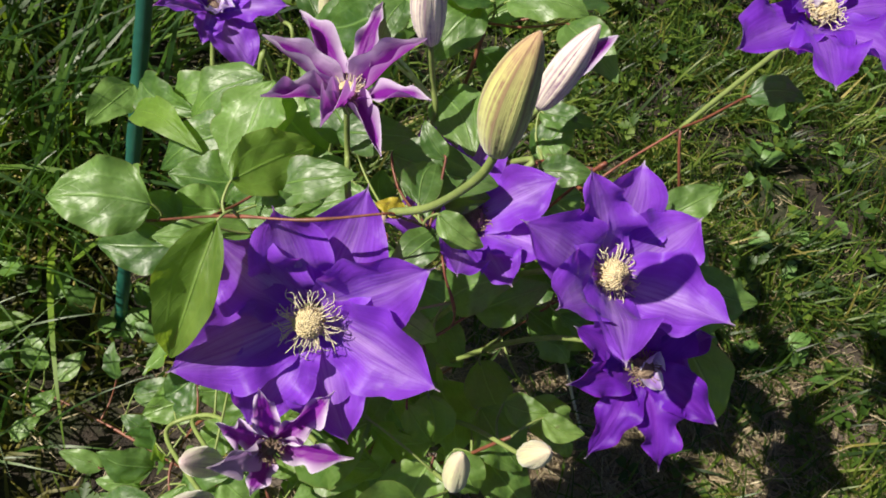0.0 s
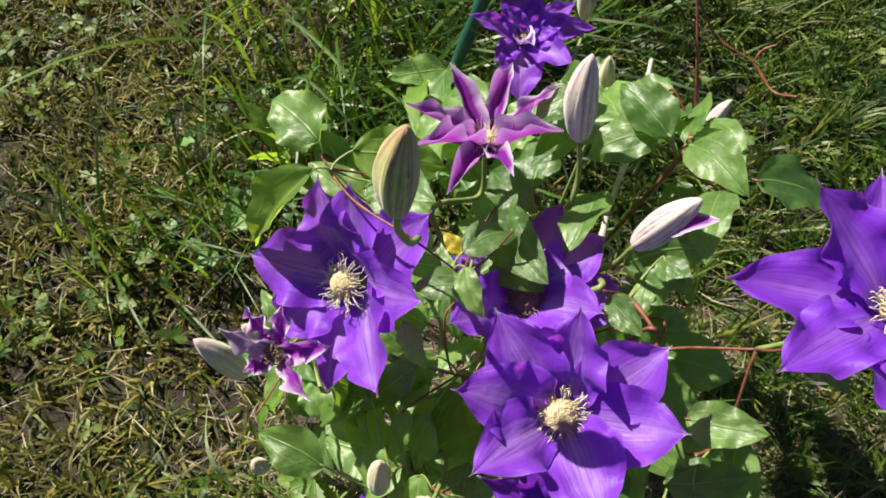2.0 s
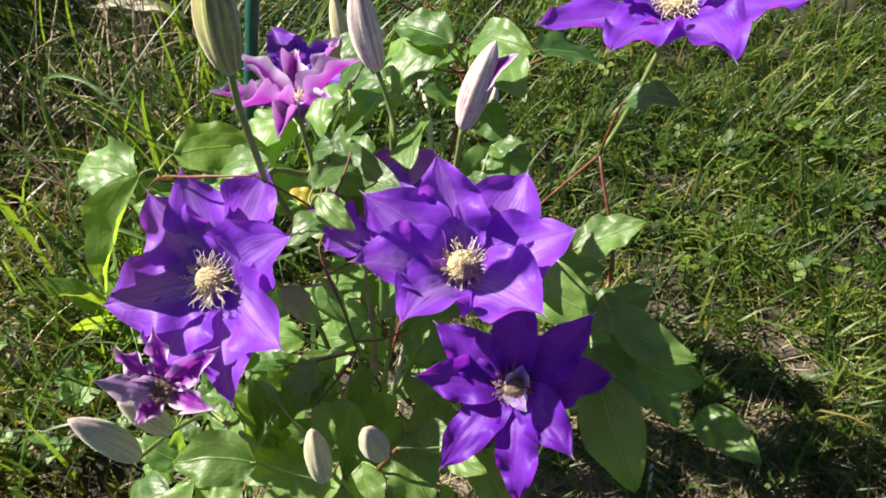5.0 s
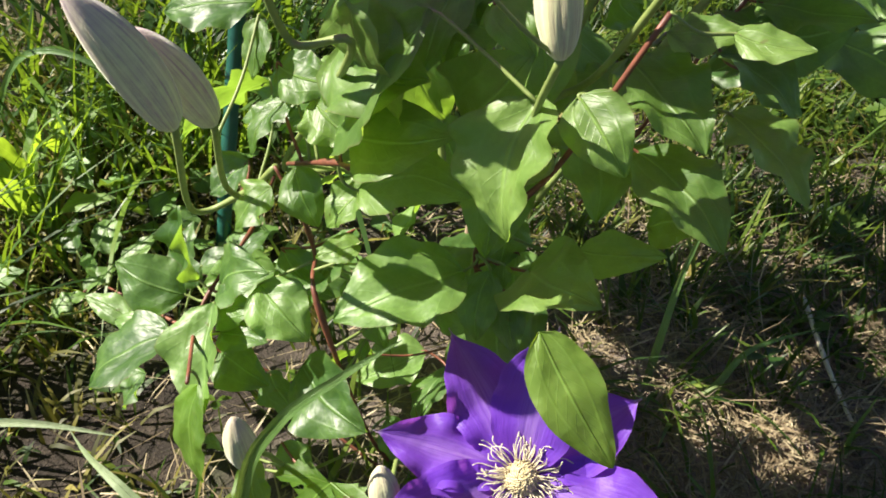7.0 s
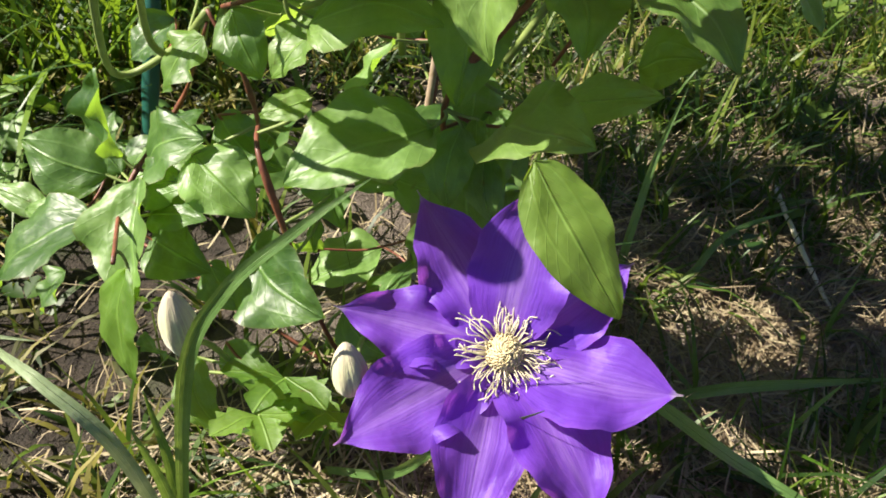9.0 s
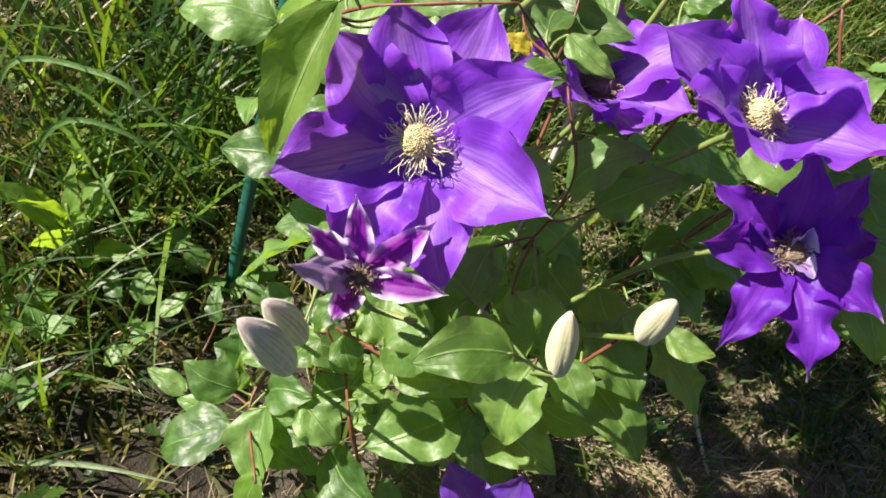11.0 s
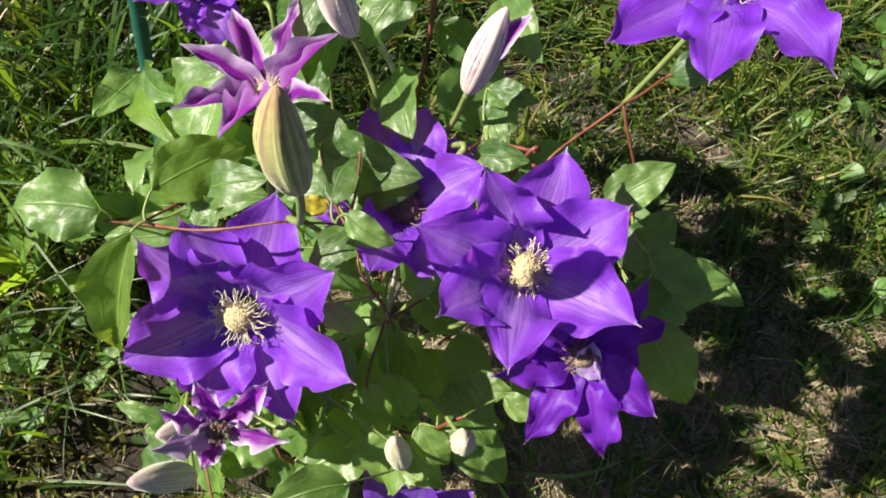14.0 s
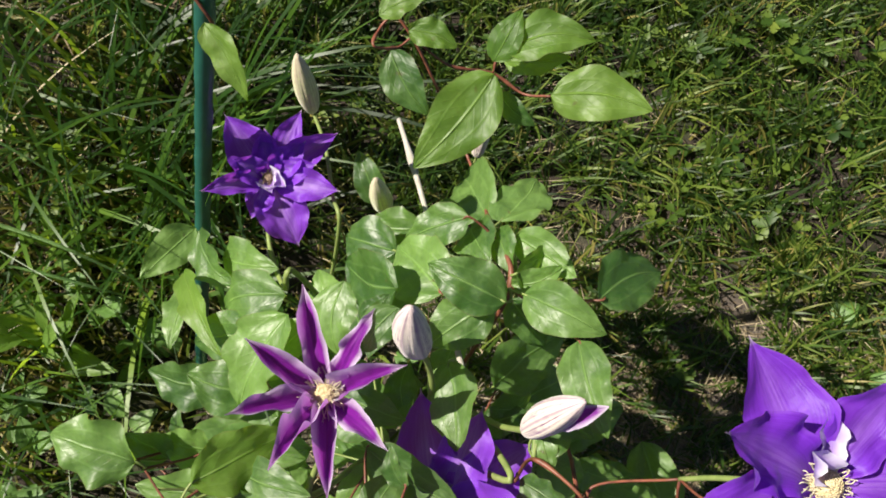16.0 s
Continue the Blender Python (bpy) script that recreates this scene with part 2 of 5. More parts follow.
CANE = plain("grey_dry_cane", (0.30, 0.27, 0.23), (0.54, 0.51, 0.46), 0.85, 130, strength=0.8)
ANTHER = plain("cream_stamen", (0.56, 0.50, 0.34), (0.78, 0.71, 0.54), 0.6, 500, (0.8, 0.7, 0.4), 0.2)
PISTIL = plain("pale_pistil", (0.48, 0.38, 0.20), (0.72, 0.62, 0.40), 0.7, 700, strength=0.8)
# dark copy of the cream stamens: the shade on overhung flowers is in the colour
SHADED_ANTHER = plain("shaded_stamen", (0.17, 0.11, 0.09), (0.33, 0.25, 0.16), 0.6, 500)
STAKE = plain("green_coated_steel", (0.008, 0.060, 0.045), (0.020, 0.105, 0.080), 0.38, 60, strength=0.25)
ROCK = plain("pink_sandstone", (0.34, 0.27, 0.24), (0.56, 0.47, 0.42), 0.9, 130, strength=1.0, dist=0.003)
STRAW = blade_material("dry_straw", ((0.11, 0.080, 0.050), (0.26, 0.20, 0.125), (0.42, 0.35, 0.225), (0.60, 0.53, 0.38)), (0.5, 0.4, 0.2), 0.15, 0.6)
LAWN = blade_material("lawn_grass", ((0.008, 0.024, 0.004), (0.022, 0.053, 0.007), (0.059, 0.111, 0.013), (0.141, 0.189, 0.030), (0.346, 0.335, 0.119)), (0.40, 0.58, 0.04), 0.34, 0.45)
MOSSY = blade_material("dry_lawn_grass", ((0.029, 0.034, 0.009), (0.095, 0.093, 0.017), (0.215, 0.189, 0.041), (0.497, 0.410, 0.162)), (0.50, 0.46, 0.06), 0.30, 0.55)
TALL = blade_material("tall_grass", ((0.007, 0.027, 0.005), (0.022, 0.065, 0.009), (0.061, 0.130, 0.013), (0.221, 0.335, 0.038)), (0.42, 0.62, 0.03), 0.42, 0.4)
CLOVER = blade_material("clover", ((0.020, 0.054, 0.008), (0.051, 0.105, 0.013), (0.123, 0.184, 0.023), (0.254, 0.292, 0.054)), (0.42, 0.56, 0.04), 0.36, 0.5)


def soil_material():
    m, nt, b, out = mat("soil_with_moss")
    a, c, d = noise_tex(nt, 9.0, 4.0, 0.6), noise_tex(nt, 60.0, 4.0, 0.65), noise_tex(nt, 520.0, 3.0, 0.7)
    both = maths(nt, "ADD", maths(nt, "MULTIPLY", c, 0.6), maths(nt, "MULTIPLY", d, 0.4))
    # dark brown earth, deepened further for the shade left of the plant
    dark_shaded = ramp(nt, both, (0.34, (0.011, 0.008, 0.006)), (0.52, (0.031, 0.022, 0.016)), (0.72, (0.085, 0.063, 0.046)))
    dry = ramp(nt, both, (0.28, (0.17, 0.130, 0.106)), (0.48, (0.340, 0.275, 0.235)), (0.70, (0.500, 0.425, 0.375)))
    moss = ramp(nt, d, (0.3, (0.014, 0.026, 0.008)), (0.7, (0.046, 0.064, 0.018)))
    far = nt.nodes.new("ShaderNodeVectorMath")
    far.operation = "DISTANCE"
    nt.links.new(nt.nodes.new("ShaderNodeTexCoord").outputs["Object"], far.inputs[0])
    far.inputs[1].default_value = (0.36, 0.27, 0.0)
    worn = maths(nt, "SUBTRACT", maths(nt, "ADD", maths(nt, "MULTIPLY", a, 0.9), 0.75), maths(nt, "MULTIPLY", far.outputs["Value"], 3.0), clamp=True)
    earth = mixc(nt, worn, dark_shaded, dry)
    # the lawn goes on beyond the garden bed
    turf = ramp(nt, both, (0.34, (0.014, 0.030, 0.007)), (0.52, (0.036, 0.062, 0.012)), (0.72, (0.085, 0.105, 0.028)))
    out_there = maths(nt, "MULTIPLY", maths(nt, "SUBTRACT", far.outputs["Value"], 0.95), 2.5, clamp=True)
    moss = mixc(nt, out_there, moss, turf)
    earth = mixc(nt, out_there, earth, turf)
    nt.links.new(mixc(nt, maths(nt, "MULTIPLY", maths(nt, "MULTIPLY", maths(nt, "SUBTRACT", a, 0.50), 6.0, clamp=True), maths(nt, "SUBTRACT", 1.0, worn)), earth, moss), b.inputs["Base Color"])
    b.inputs["Roughness"].default_value = 0.95
    bump(nt, maths(nt, "ADD", c, maths(nt, "MULTIPLY", d, 0.6)), 0.9, 0.006, b)
    return m


SOIL = soil_material()

# ---- builders ----


def mesh(name, verts, faces, material, uvs=None, smooth=True):
    me = bpy.data.meshes.new(name)
    me.from_pydata([tuple(v) for v in verts], [], faces)
    if uvs is not None:
        layer = me.uv_layers.new(name="UVMap")
        for loop in me.loops:
            layer.data[loop.index].uv = uvs[loop.vertex_index]
    for p in me.polygons:
        p.use_smooth = smooth
    me.materials.append(material)
    me.update()
    return me


def child(name, me, parent, label="", m=None):
    ob = new(name, me)
    ob.parent = parent
    if parent.data is None:
        ob.matrix_parent_inverse = parent.matrix_basis.inverted()
    if m is not None:
        ob.matrix_basis = m
    if label:
        tagged(ob, label)
    return ob


def grid_faces(nu, nv):
    return [(j * nu + i, j * nu + i + 1, (j + 1) * nu + i + 1, (j + 1) * nu + i) for j in range(nv - 1) for i in range(nu - 1)]


def spline(points, n):
    """Points of a smooth curve through the given ones."""
    p = [Vector(q) for q in points]
    p = [p[0] * 2 - p[1], *p, p[-1] * 2 - p[-2]]
    out = []
    for k in range(len(p) - 3):
        for i in range(n):
            t = i / n
            a, b, c, d = p[k:k + 4]
            out.append(0.5 * ((2 * b) + (c - a) * t + (2 * a - 5 * b + 4 * c - d) * t * t + (3 * b - a - 3 * c + d) * t ** 3))
    out.append(p[-2])
    return out


def tube_data(points, r0, r1, sides=8, n=6, bumps=()):
    """A tapering tube along a smooth curve; bumps: places along it (0 to 1) that swell as nodes do."""
    c = spline(points, n)
    verts, faces, uvs = [], [], []
    side = Vector((1, 0.3, 0.2))
    for i, p in enumerate(c):
        s = i / (len(c) - 1)
        tan = (c[min(i + 1, len(c) - 1)] - c[max(i - 1, 0)]).normalized()
        side = (side - tan * side.dot(tan)).normalized()
        up = tan.cross(side)
        r = r0 + (r1 - r0) * s
        for b in bumps:
            r *= 1 + 0.7 * math.exp(-((s - b) * len(c) * 0.7) ** 2)
        for k in range(sides):
            a = 2 * math.pi * k / sides
            verts.append(p + (side * math.cos(a) + up * math.sin(a)) * r)
            uvs.append((k / sides, s))
    for j in range(len(c) - 1):
        for k in range(sides):
            k2 = (k + 1) % sides
            faces.append((j * sides + k, j * sides + k2, (j + 1) * sides + k2, (j + 1) * sides + k))
    faces.append(tuple(range(sides))[::-1])
    faces.append(tuple(len(verts) - sides + k for k in range(sides)))
    return verts, faces, uvs


STEM_POINTS = []


def stem(parent, points, r0, r1, material, name="stem", label="", bumps=()):
    if material is not STEM or max(p[2] for p in points) < 0.28:
        STEM_POINTS.extend(spline(points, 6))
    v, f, u = tube_data(points, r0, r1, 8, 7, bumps)
    return child(name, mesh(name, v, f, material, u), parent, label)


def petal_shape(rng, r, h, width, cup, wave, point, fold, twist=0.0, nu=19, nv=30, wild=1.0):
    """A petal that leaves the flower's middle and ends r out and h up; cup: how far it bellies, fold: how far its sides rise."""
    verts, uvs = [], []
    ph1, ph2, k1 = rng.uniform(0, 6.3), rng.uniform(0, 6.3), rng.uniform(2.2, 3.6)
    lean = rng.uniform(-0.14, 0.14)
    ph3, k3 = rng.uniform(0, 6.3), rng.uniform(9, 15)
    curl, side_lift, k2 = rng.uniform(-0.10, 0.10), rng.uniform(-0.22, 0.22), rng.uniform(1.0, 1.8)
    curl, side_lift, lean = curl * wild, side_lift * wild, lean * wild
    p0, p1, p2 = (0.0035, 0.0), (r * 0.42, h * 0.42 + cup), (r, h)
    length = math.hypot(r, h)
    for j in range(nv):
        s = j / (nv - 1)
        x = (1 - s) ** 2 * p0[0] + 2 * s * (1 - s) * p1[0] + s * s * p2[0]
        z = (1 - s) ** 2 * p0[1] + 2 * s * (1 - s) * p1[1] + s * s * p2[1]
        dx = 2 * (1 - s) * (p1[0] - p0[0]) + 2 * s * (p2[0] - p1[0])
        dz = 2 * (1 - s) * (p1[1] - p0[1]) + 2 * s * (p2[1] - p1[1])
        n = math.hypot(dx, dz)
        nx, nz = -dz / n, dx / n
        sb = min(1.0, s / 0.955)
        body = (sb + 0.03) ** 0.62 * max(0.0, 1 - sb ** point) ** 1.05
        w = width * 1.78 * body + 0.0016 * (1 - s) + 0.0030 * min(1, s * 1.5) * (1 - s) ** 0.5 + 0.0004
        for i in range(nu):
            u = 2 * i / (nu - 1) - 1
            ruffle = wave * abs(u) ** 2.2 * math.sin(k1 * s * 6.3 + (ph1 if u > 0 else ph2)) * min(1, s * 2.2) * (1 - s ** 6)
            bend = s + 0.35 * abs(u)
            ridge = (0.00020 * math.cos(u * 17 + ph3 + 1.5 * math.sin(s * 5 + ph1)) + 0.00050 * math.sin(s * k3 + 2.3 * u + ph2) * math.sin(u * 5 + ph1 + 3 * s)
                     + 0.00028 * math.sin(bend * 31 + ph2) * abs(u)) * math.sin(s * math.pi) ** 0.6
            up = fold * w * abs(u) ** 1.7 + ruffle + ridge + side_lift * w * u * math.sin(s * math.pi * k2) + curl * length * math.sin(s * math.pi) * s - 0.0035 * length / 0.06 * (1 - abs(u)) * 0.25
            ang = twist * s
            y = u * w * 0.5 * (1 + 0.05 * math.sin(9 * s + ph2) + 0.022 * math.sin(24 * s + ph1 + u) + 0.014 * math.sin(47 * s + ph3)) + lean * length * s * (1 - s)
            yy, uu = y * math.cos(ang) - up * math.sin(ang), y * math.sin(ang) + up * math.cos(ang)
            verts.append((x + nx * uu, yy, z + nz * uu))
            uvs.append(((u + 1) / 2, s))
    return verts, grid_faces(nu, nv), uvs


def axis_frame(centre, axis):
    n = Vector(axis).normalized()
    x = Vector((0, 0, 1)).cross(n).normalized()
    y = n.cross(x)
    return Matrix((x, y, n)).transposed().to_4x4(), Matrix.Translation(Vector(centre))


def stamens_shape(rng, count, inner, reach, rise, curl):
    """A spidery ring: thin filaments that lie outward and curl at their ends."""
    verts, faces, uvs = [], [], []
    for k in range(count):
        a = k * 2.399963 + rng.uniform(-0.25, 0.25)
        q = (k + 0.5) / count
        rr = inner * (0.9 + 0.25 * q)
        out = reach * (0.45 + 0.55 * q) * rng.uniform(0.7, 1.15)
        up = rise * (1.0 - 0.55 * q) * rng.uniform(0.6, 1.2)
        side, hook = rng.uniform(-0.3, 0.3), rng.uniform(-0.28, 0.28)
        root = Vector((rr * 0.6, 0, 0.0005))
        mid = Vector((rr + out * 0.40, side * out * 0.2, up))
        bow = Vector((rr + out * 0.80, side * out, up + curl * rng.uniform(-0.4, 0.6)))
        tip = Vector((rr + out * 0.98, (side + hook) * out, up + curl * rng.uniform(-0.9, 0.8)))
        rot = Matrix.Rotation(a, 3, "Z")
        v, f, u = tube_data([rot @ p for p in (root, mid, bow, tip)], 0.00022, 0.00021, 5, 4)
        o = len(verts)
        verts += v
        faces += [tuple(i + o for i in ff) for ff in f]
        uvs += u
    return verts, faces, uvs


def pistil_shape(rng, r, h):
    """A dome with a boss of packed styles: many little curved hairs that swirl over it."""
    verts, faces, uvs = [], [], []
    rings, sides = 7, 16
    for j in range(rings):
        e = j / (rings - 1) * math.pi * 0.48
        for k in range(sides):
            a = 2 * math.pi * k / sides
            verts.append(Vector((math.cos(a) * math.cos(e) * r * 0.88, math.sin(a) * math.cos(e) * r * 0.88, math.sin(e) * h * 0.86)))
            uvs.append((k / sides, j / rings))
    for j in range(rings - 1):
        for k in range(sides):
            k2 = (k + 1) % sides
            faces.append((j * sides + k, j * sides + k2, (j + 1) * sides + k2, (j + 1) * sides + k))
    for k in range(170):
        a = k * 2.399963
        q = math.sqrt((k + 0.5) / 170)
        e = math.acos(min(1, q)) * 0.97
        d = Vector((math.cos(a) * math.cos(e), math.sin(a) * math.cos(e), 0))
        base = d * r * 0.80 + Vector((0, 0, math.sin(e) * h * 0.70))
        e2, a2 = min(1.5, e + 0.28), a + 0.35
        tip = Vector((math.cos(a2) * math.cos(e2) * r, math.sin(a2) * math.cos(e2) * r, math.sin(e2) * h * 1.02 + 0.0006)) * rng.uniform(0.95, 1.05)
        mid = base.lerp(tip, 0.5) + d * r * 0.22
        v, f, u = tube_data([base, mid, tip], 0.00045, 0.00034, 5, 3)
        o = len(verts)
        verts += v
        faces += [tuple(i + o for i in ff) for ff in f]
        uvs += u
    return verts, faces, uvs


def flower(plant, seed, centre, axis, petals, material, label, cup=0.010, wave=0.0046, point=2.9, fold=0.10, middle=0.0080,
           reach=0.0115, count=84, stamen=None, inner=(), width=0.5, pale=(), lift=0.003, wild=1.0):
    """A clematis flower; petals and inner petals: (turn in degrees, reach out, rise, width as a share of the length)."""
    rng = random.Random(seed)
    rot, place = axis_frame(centre, axis)
    v, f, u = tube_data([(0, 0, -0.006), (0, 0, -0.002), (0, 0, 0.0015)], 0.0022, 0.0045, 10, 3)
    fl = child("flower", mesh("receptacle", v, f, STEM, u), plant, label, place @ rot)
    for k, (turn, r, h, share) in enumerate(petals):
        length = math.hypot(r, h)
        v, f, u = petal_shape(rng, r, h, length * share * width / 0.5, cup * rng.uniform(0.8, 1.2), wave * rng.uniform(0.6, 1.3), point, fold * rng.uniform(0.3, 1.6), rng.uniform(-0.2, 0.2) * wild, wild=wild)
        child("petal", mesh("petal", v, f, OUTER if k in pale else material, u), fl, "pale lilac outside of a half-open petal" if k in pale else "", pose(0, 0, rng.uniform(-0.0012, 0.0012), 0, 0, turn))
    for turn, r, h, share in inner:
        v, f, u = petal_shape(rng, r, h, math.hypot(r, h) * share, 0.004, 0.002, 2.6, 0.45, rng.uniform(-0.5, 0.5), 9, 14)
        child("inner_petal", mesh("inner_petal", v, f, WHITE_PETAL, u), fl, "small white-edged inner petal", pose(0, 0, 0.001, 0, 0, turn))
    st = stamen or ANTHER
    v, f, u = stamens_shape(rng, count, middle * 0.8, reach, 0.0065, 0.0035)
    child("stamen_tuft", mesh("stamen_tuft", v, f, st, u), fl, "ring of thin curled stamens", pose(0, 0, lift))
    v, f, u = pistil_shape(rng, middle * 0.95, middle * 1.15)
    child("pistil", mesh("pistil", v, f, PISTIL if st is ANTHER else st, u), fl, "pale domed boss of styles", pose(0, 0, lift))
    return fl


def bud(plant, seed, base, tip, width, material, label):
    """A closed bud of six ribbed sepals that meet in a point."""
    rng = random.Random(seed)
    b, t = Vector(base), Vector(tip)
    d = t - b
    length = d.length
    verts, faces, uvs = [], [], []
    nv, sides = 20, 36
    bend = Vector((rng.uniform(-1, 1), rng.uniform(-1, 1), 0)) * length * 0.05
    for j in range(nv):
        s = j / (nv - 1)
        prof = (s + 0.004) ** 0.42 * (1 - s ** 1.9) ** 0.85 * 1.18
        for k in range(sides):
            a = 2 * math.pi * k / sides
            rib = 1 - 0.10 * abs(math.cos(3 * a + 0.9 * s)) ** 6 * min(1, s * 4) + 0.035 * math.cos(18 * a) * math.sin(s * math.pi)
            r = width * 0.5 * prof * rib + 0.0006
            verts.append((r * math.cos(a) + bend.x * s * (1 - s) * 3, r * math.sin(a) + bend.y * s * (1 - s) * 3, s * length))
            uvs.append((k / sides, s))
    for j in range(nv - 1):
        for k in range(sides):
            k2 = (k + 1) % sides
            faces.append((j * sides + k, j * sides + k2, (j + 1) * sides + k2, (j + 1) * sides + k))
    faces.append(tuple(range(sides))[::-1])
    faces.append(tuple(len(verts) - sides + k for k in range(sides)))
    m = Matrix.Translation(b) @ d.to_track_quat("Z", "Y").to_matrix().to_4x4() @ pose(0, 0, 0, 0, 0, rng.uniform(0, 360))
    ob = child("bud", mesh("bud", verts, faces, material, uvs), plant, label, m)
    return ob


def leaf_shape(rng, length, width, arch, fold, wave, droop, nu=13, nv=20):
    verts, uvs = [], []
    ph, k1 = rng.uniform(0, 6.3), rng.uniform(1.4, 3.4)
    lean, k2, twist = rng.uniform(-0.10, 0.10), rng.uniform(14, 20), rng.uniform(-0.35, 0.35)
    for j in range(nv):
        s = j / (nv - 1)
        w = width * 1.10 * max(0.0, math.sin(math.pi * s ** 0.74)) ** 0.80 * (1 - 0.12 * s) + 0.0005
        z0 = arch * length * 4 * s * (1 - s) - droop * length * (s ** 3 - s)
        for i in range(nu):
            u = 2 * i / (nu - 1) - 1
            z = z0 + fold * w * abs(u) ** 1.3 + wave * w * abs(u) ** 2 * math.sin(k1 * 6.3 * s + ph + (1.3 if u > 0 else 0))
            z += 0.022 * w * abs(u) ** 4 * math.sin(k2 * 2.1 * s + 2.0 * u + ph)
            z += -0.06 * w * abs(u) ** 3 + twist * u * w * 0.5 * (s - 0.3)
            z += 0.026 * width * math.sin(k2 * s - 5.0 * abs(u) + ph) * math.sin(min(1, abs(u) * 1.2) * math.pi)
            z += 0.030 * width * math.sin(7.0 * s + 2.6 * u + ph) * math.sin(3.1 * u + 5.0 * s + k1)
            x = s * length
            y = u * w * 0.5 * (1 + 0.022 * math.sin(13 * s + ph + u)) + lean * length * math.sin(s * math.pi)
            verts.append((x, y, z))
            uvs.append(((u + 1) / 2, s))
    return verts, grid_faces(nu, nv), uvs


LEAVES = [0]


def leaf(plant, base, tip, share=0.55, material=None, face=(-0.25, -0.45, 0.85), stalk=False, fold=None, label="", name="leaf"):
    """A leaf from its stalk's end to its tip; face: the way its upper side looks; stalk: whether a stalk joins it to the nearest stem."""
    LEAVES[0] += 1
    rng = random.Random(900 + LEAVES[0])
    b, t = Vector(base), Vector(tip)
    x = (t - b).normalized()
    n = Vector(face) + Vector((rng.uniform(-1, 1), rng.uniform(-1, 1), rng.uniform(-1, 1))) * 0.22
    n = (n - x * n.dot(x)).normalized()
    y = n.cross(x)
    length = (t - b).length
    v, f, u = leaf_shape(rng, length, length * share, rng.uniform(0.02, 0.09), rng.uniform(0.02, 0.22) if fold is None else fold,
                         rng.uniform(0.03, 0.115), rng.uniform(-0.04, 0.24))
    m = Matrix.Translation(b) @ Matrix((x, y, n)).transposed().to_4x4()
    # leaves at the front take the copy coloured as sunlit
    ob = child(name, mesh(name, v, f, material or (LIT_FRONT if t.y < 0.225 and t.z > 0.15 else LEAF), u), plant, label, m)
    near = min(STEM_POINTS, key=lambda p: (p - b).length) if stalk else None
    if near is not None and 0.004 < (near - b).length < 0.055:
        mid = near.lerp(b, 0.55) - x * length * 0.06 - Vector((0, 0, 0.10 * (b - near).length))
        sv, sf, su = tube_data([near, mid, b, b + x * length * 0.10], 0.0008, 0.00055, 6, 5)
        child("leaf_stalk", mesh("leaf_stalk", sv, sf, STEM if LEAVES[0] % 3 else VINE, su), plant)
    return ob


# ---- ground ----


def height(x, y):
    return 0.010 * noise.noise((x * 3.1, y * 3.1, 0.4)) + 0.006 * noise.noise((x * 11, y * 11, 2.2)) + 0.0025 * noise.noise((x * 38, y * 38, 5.0))


def bare(x, y):
    """How bare the soil lies: at the plant's foot and in the worn patch beside it."""
    a = math.exp(-(((x - 0.33) / 0.13) ** 2 + ((y - 0.25) / 0.13) ** 2))
    b = math.exp(-(((x - 0.08) / 0.20) ** 2 + ((y - 0.27) / 0.20) ** 2))
    c = 0.85 * math.exp(-(((x + 0.06) / 0.12) ** 2 + ((y - 0.23) / 0.14) ** 2))
    return 0.97 * min(1.0, max(a * 1.1, b * 0.95, c))


def make_ground():
    ticks = [-300, -60, -15, -5, -2.5] + [-1.4 + 0.02 * i for i in range(146)] + [2.5, 5, 15, 60, 300]
    xs = ticks
    ys = [t + 0.6 for t in ticks]
    verts = [(x, y, height(x, y)) for y in ys for x in xs]
    me = mesh("ground", verts, grid_faces(len(xs), len(ys)), SOIL)
    tagged(new("ground", me), "dark crumbly soil under patchy lawn", "ground", kind="structure")


def strips(name, rows, material, label, category):
    """Many thin blades in one mesh. rows: root, heading, length, width, lift, bend, segments."""
    verts, faces = [], []
    for (x, y, z), a, length, width, lift, bend, n in rows:
        o = len(verts)
        ca, sa = math.cos(a), math.sin(a)
        px, pz, el = 0.0, 0.0, lift
        for j in range(n + 1):
            s = j / n
            w = width * 0.5 * (1 - s ** 1.8) * (0.75 + 0.25 * min(1, 4 * s))
            cx, cy, cz = x + ca * px, y + sa * px, max(z + pz, z - 0.004)
            if j < n:
                verts.append((cx - sa * w, cy + ca * w, cz + w * 0.35))
                verts.append((cx + sa * w, cy - ca * w, cz))
            else:
                verts.append((cx, cy, cz))
            px += math.cos(el) * length / n
            pz += math.sin(el) * length / n
            el -= bend / n
        for j in range(n - 1):
            faces.append((o + 2 * j, o + 2 * j + 1, o + 2 * j + 3, o + 2 * j + 2))
        faces.append((o + 2 * n - 2, o + 2 * n - 1, o + 2 * n))
    return tagged(new(name, mesh(name, verts, faces, material)), label, category, kind="stuff")


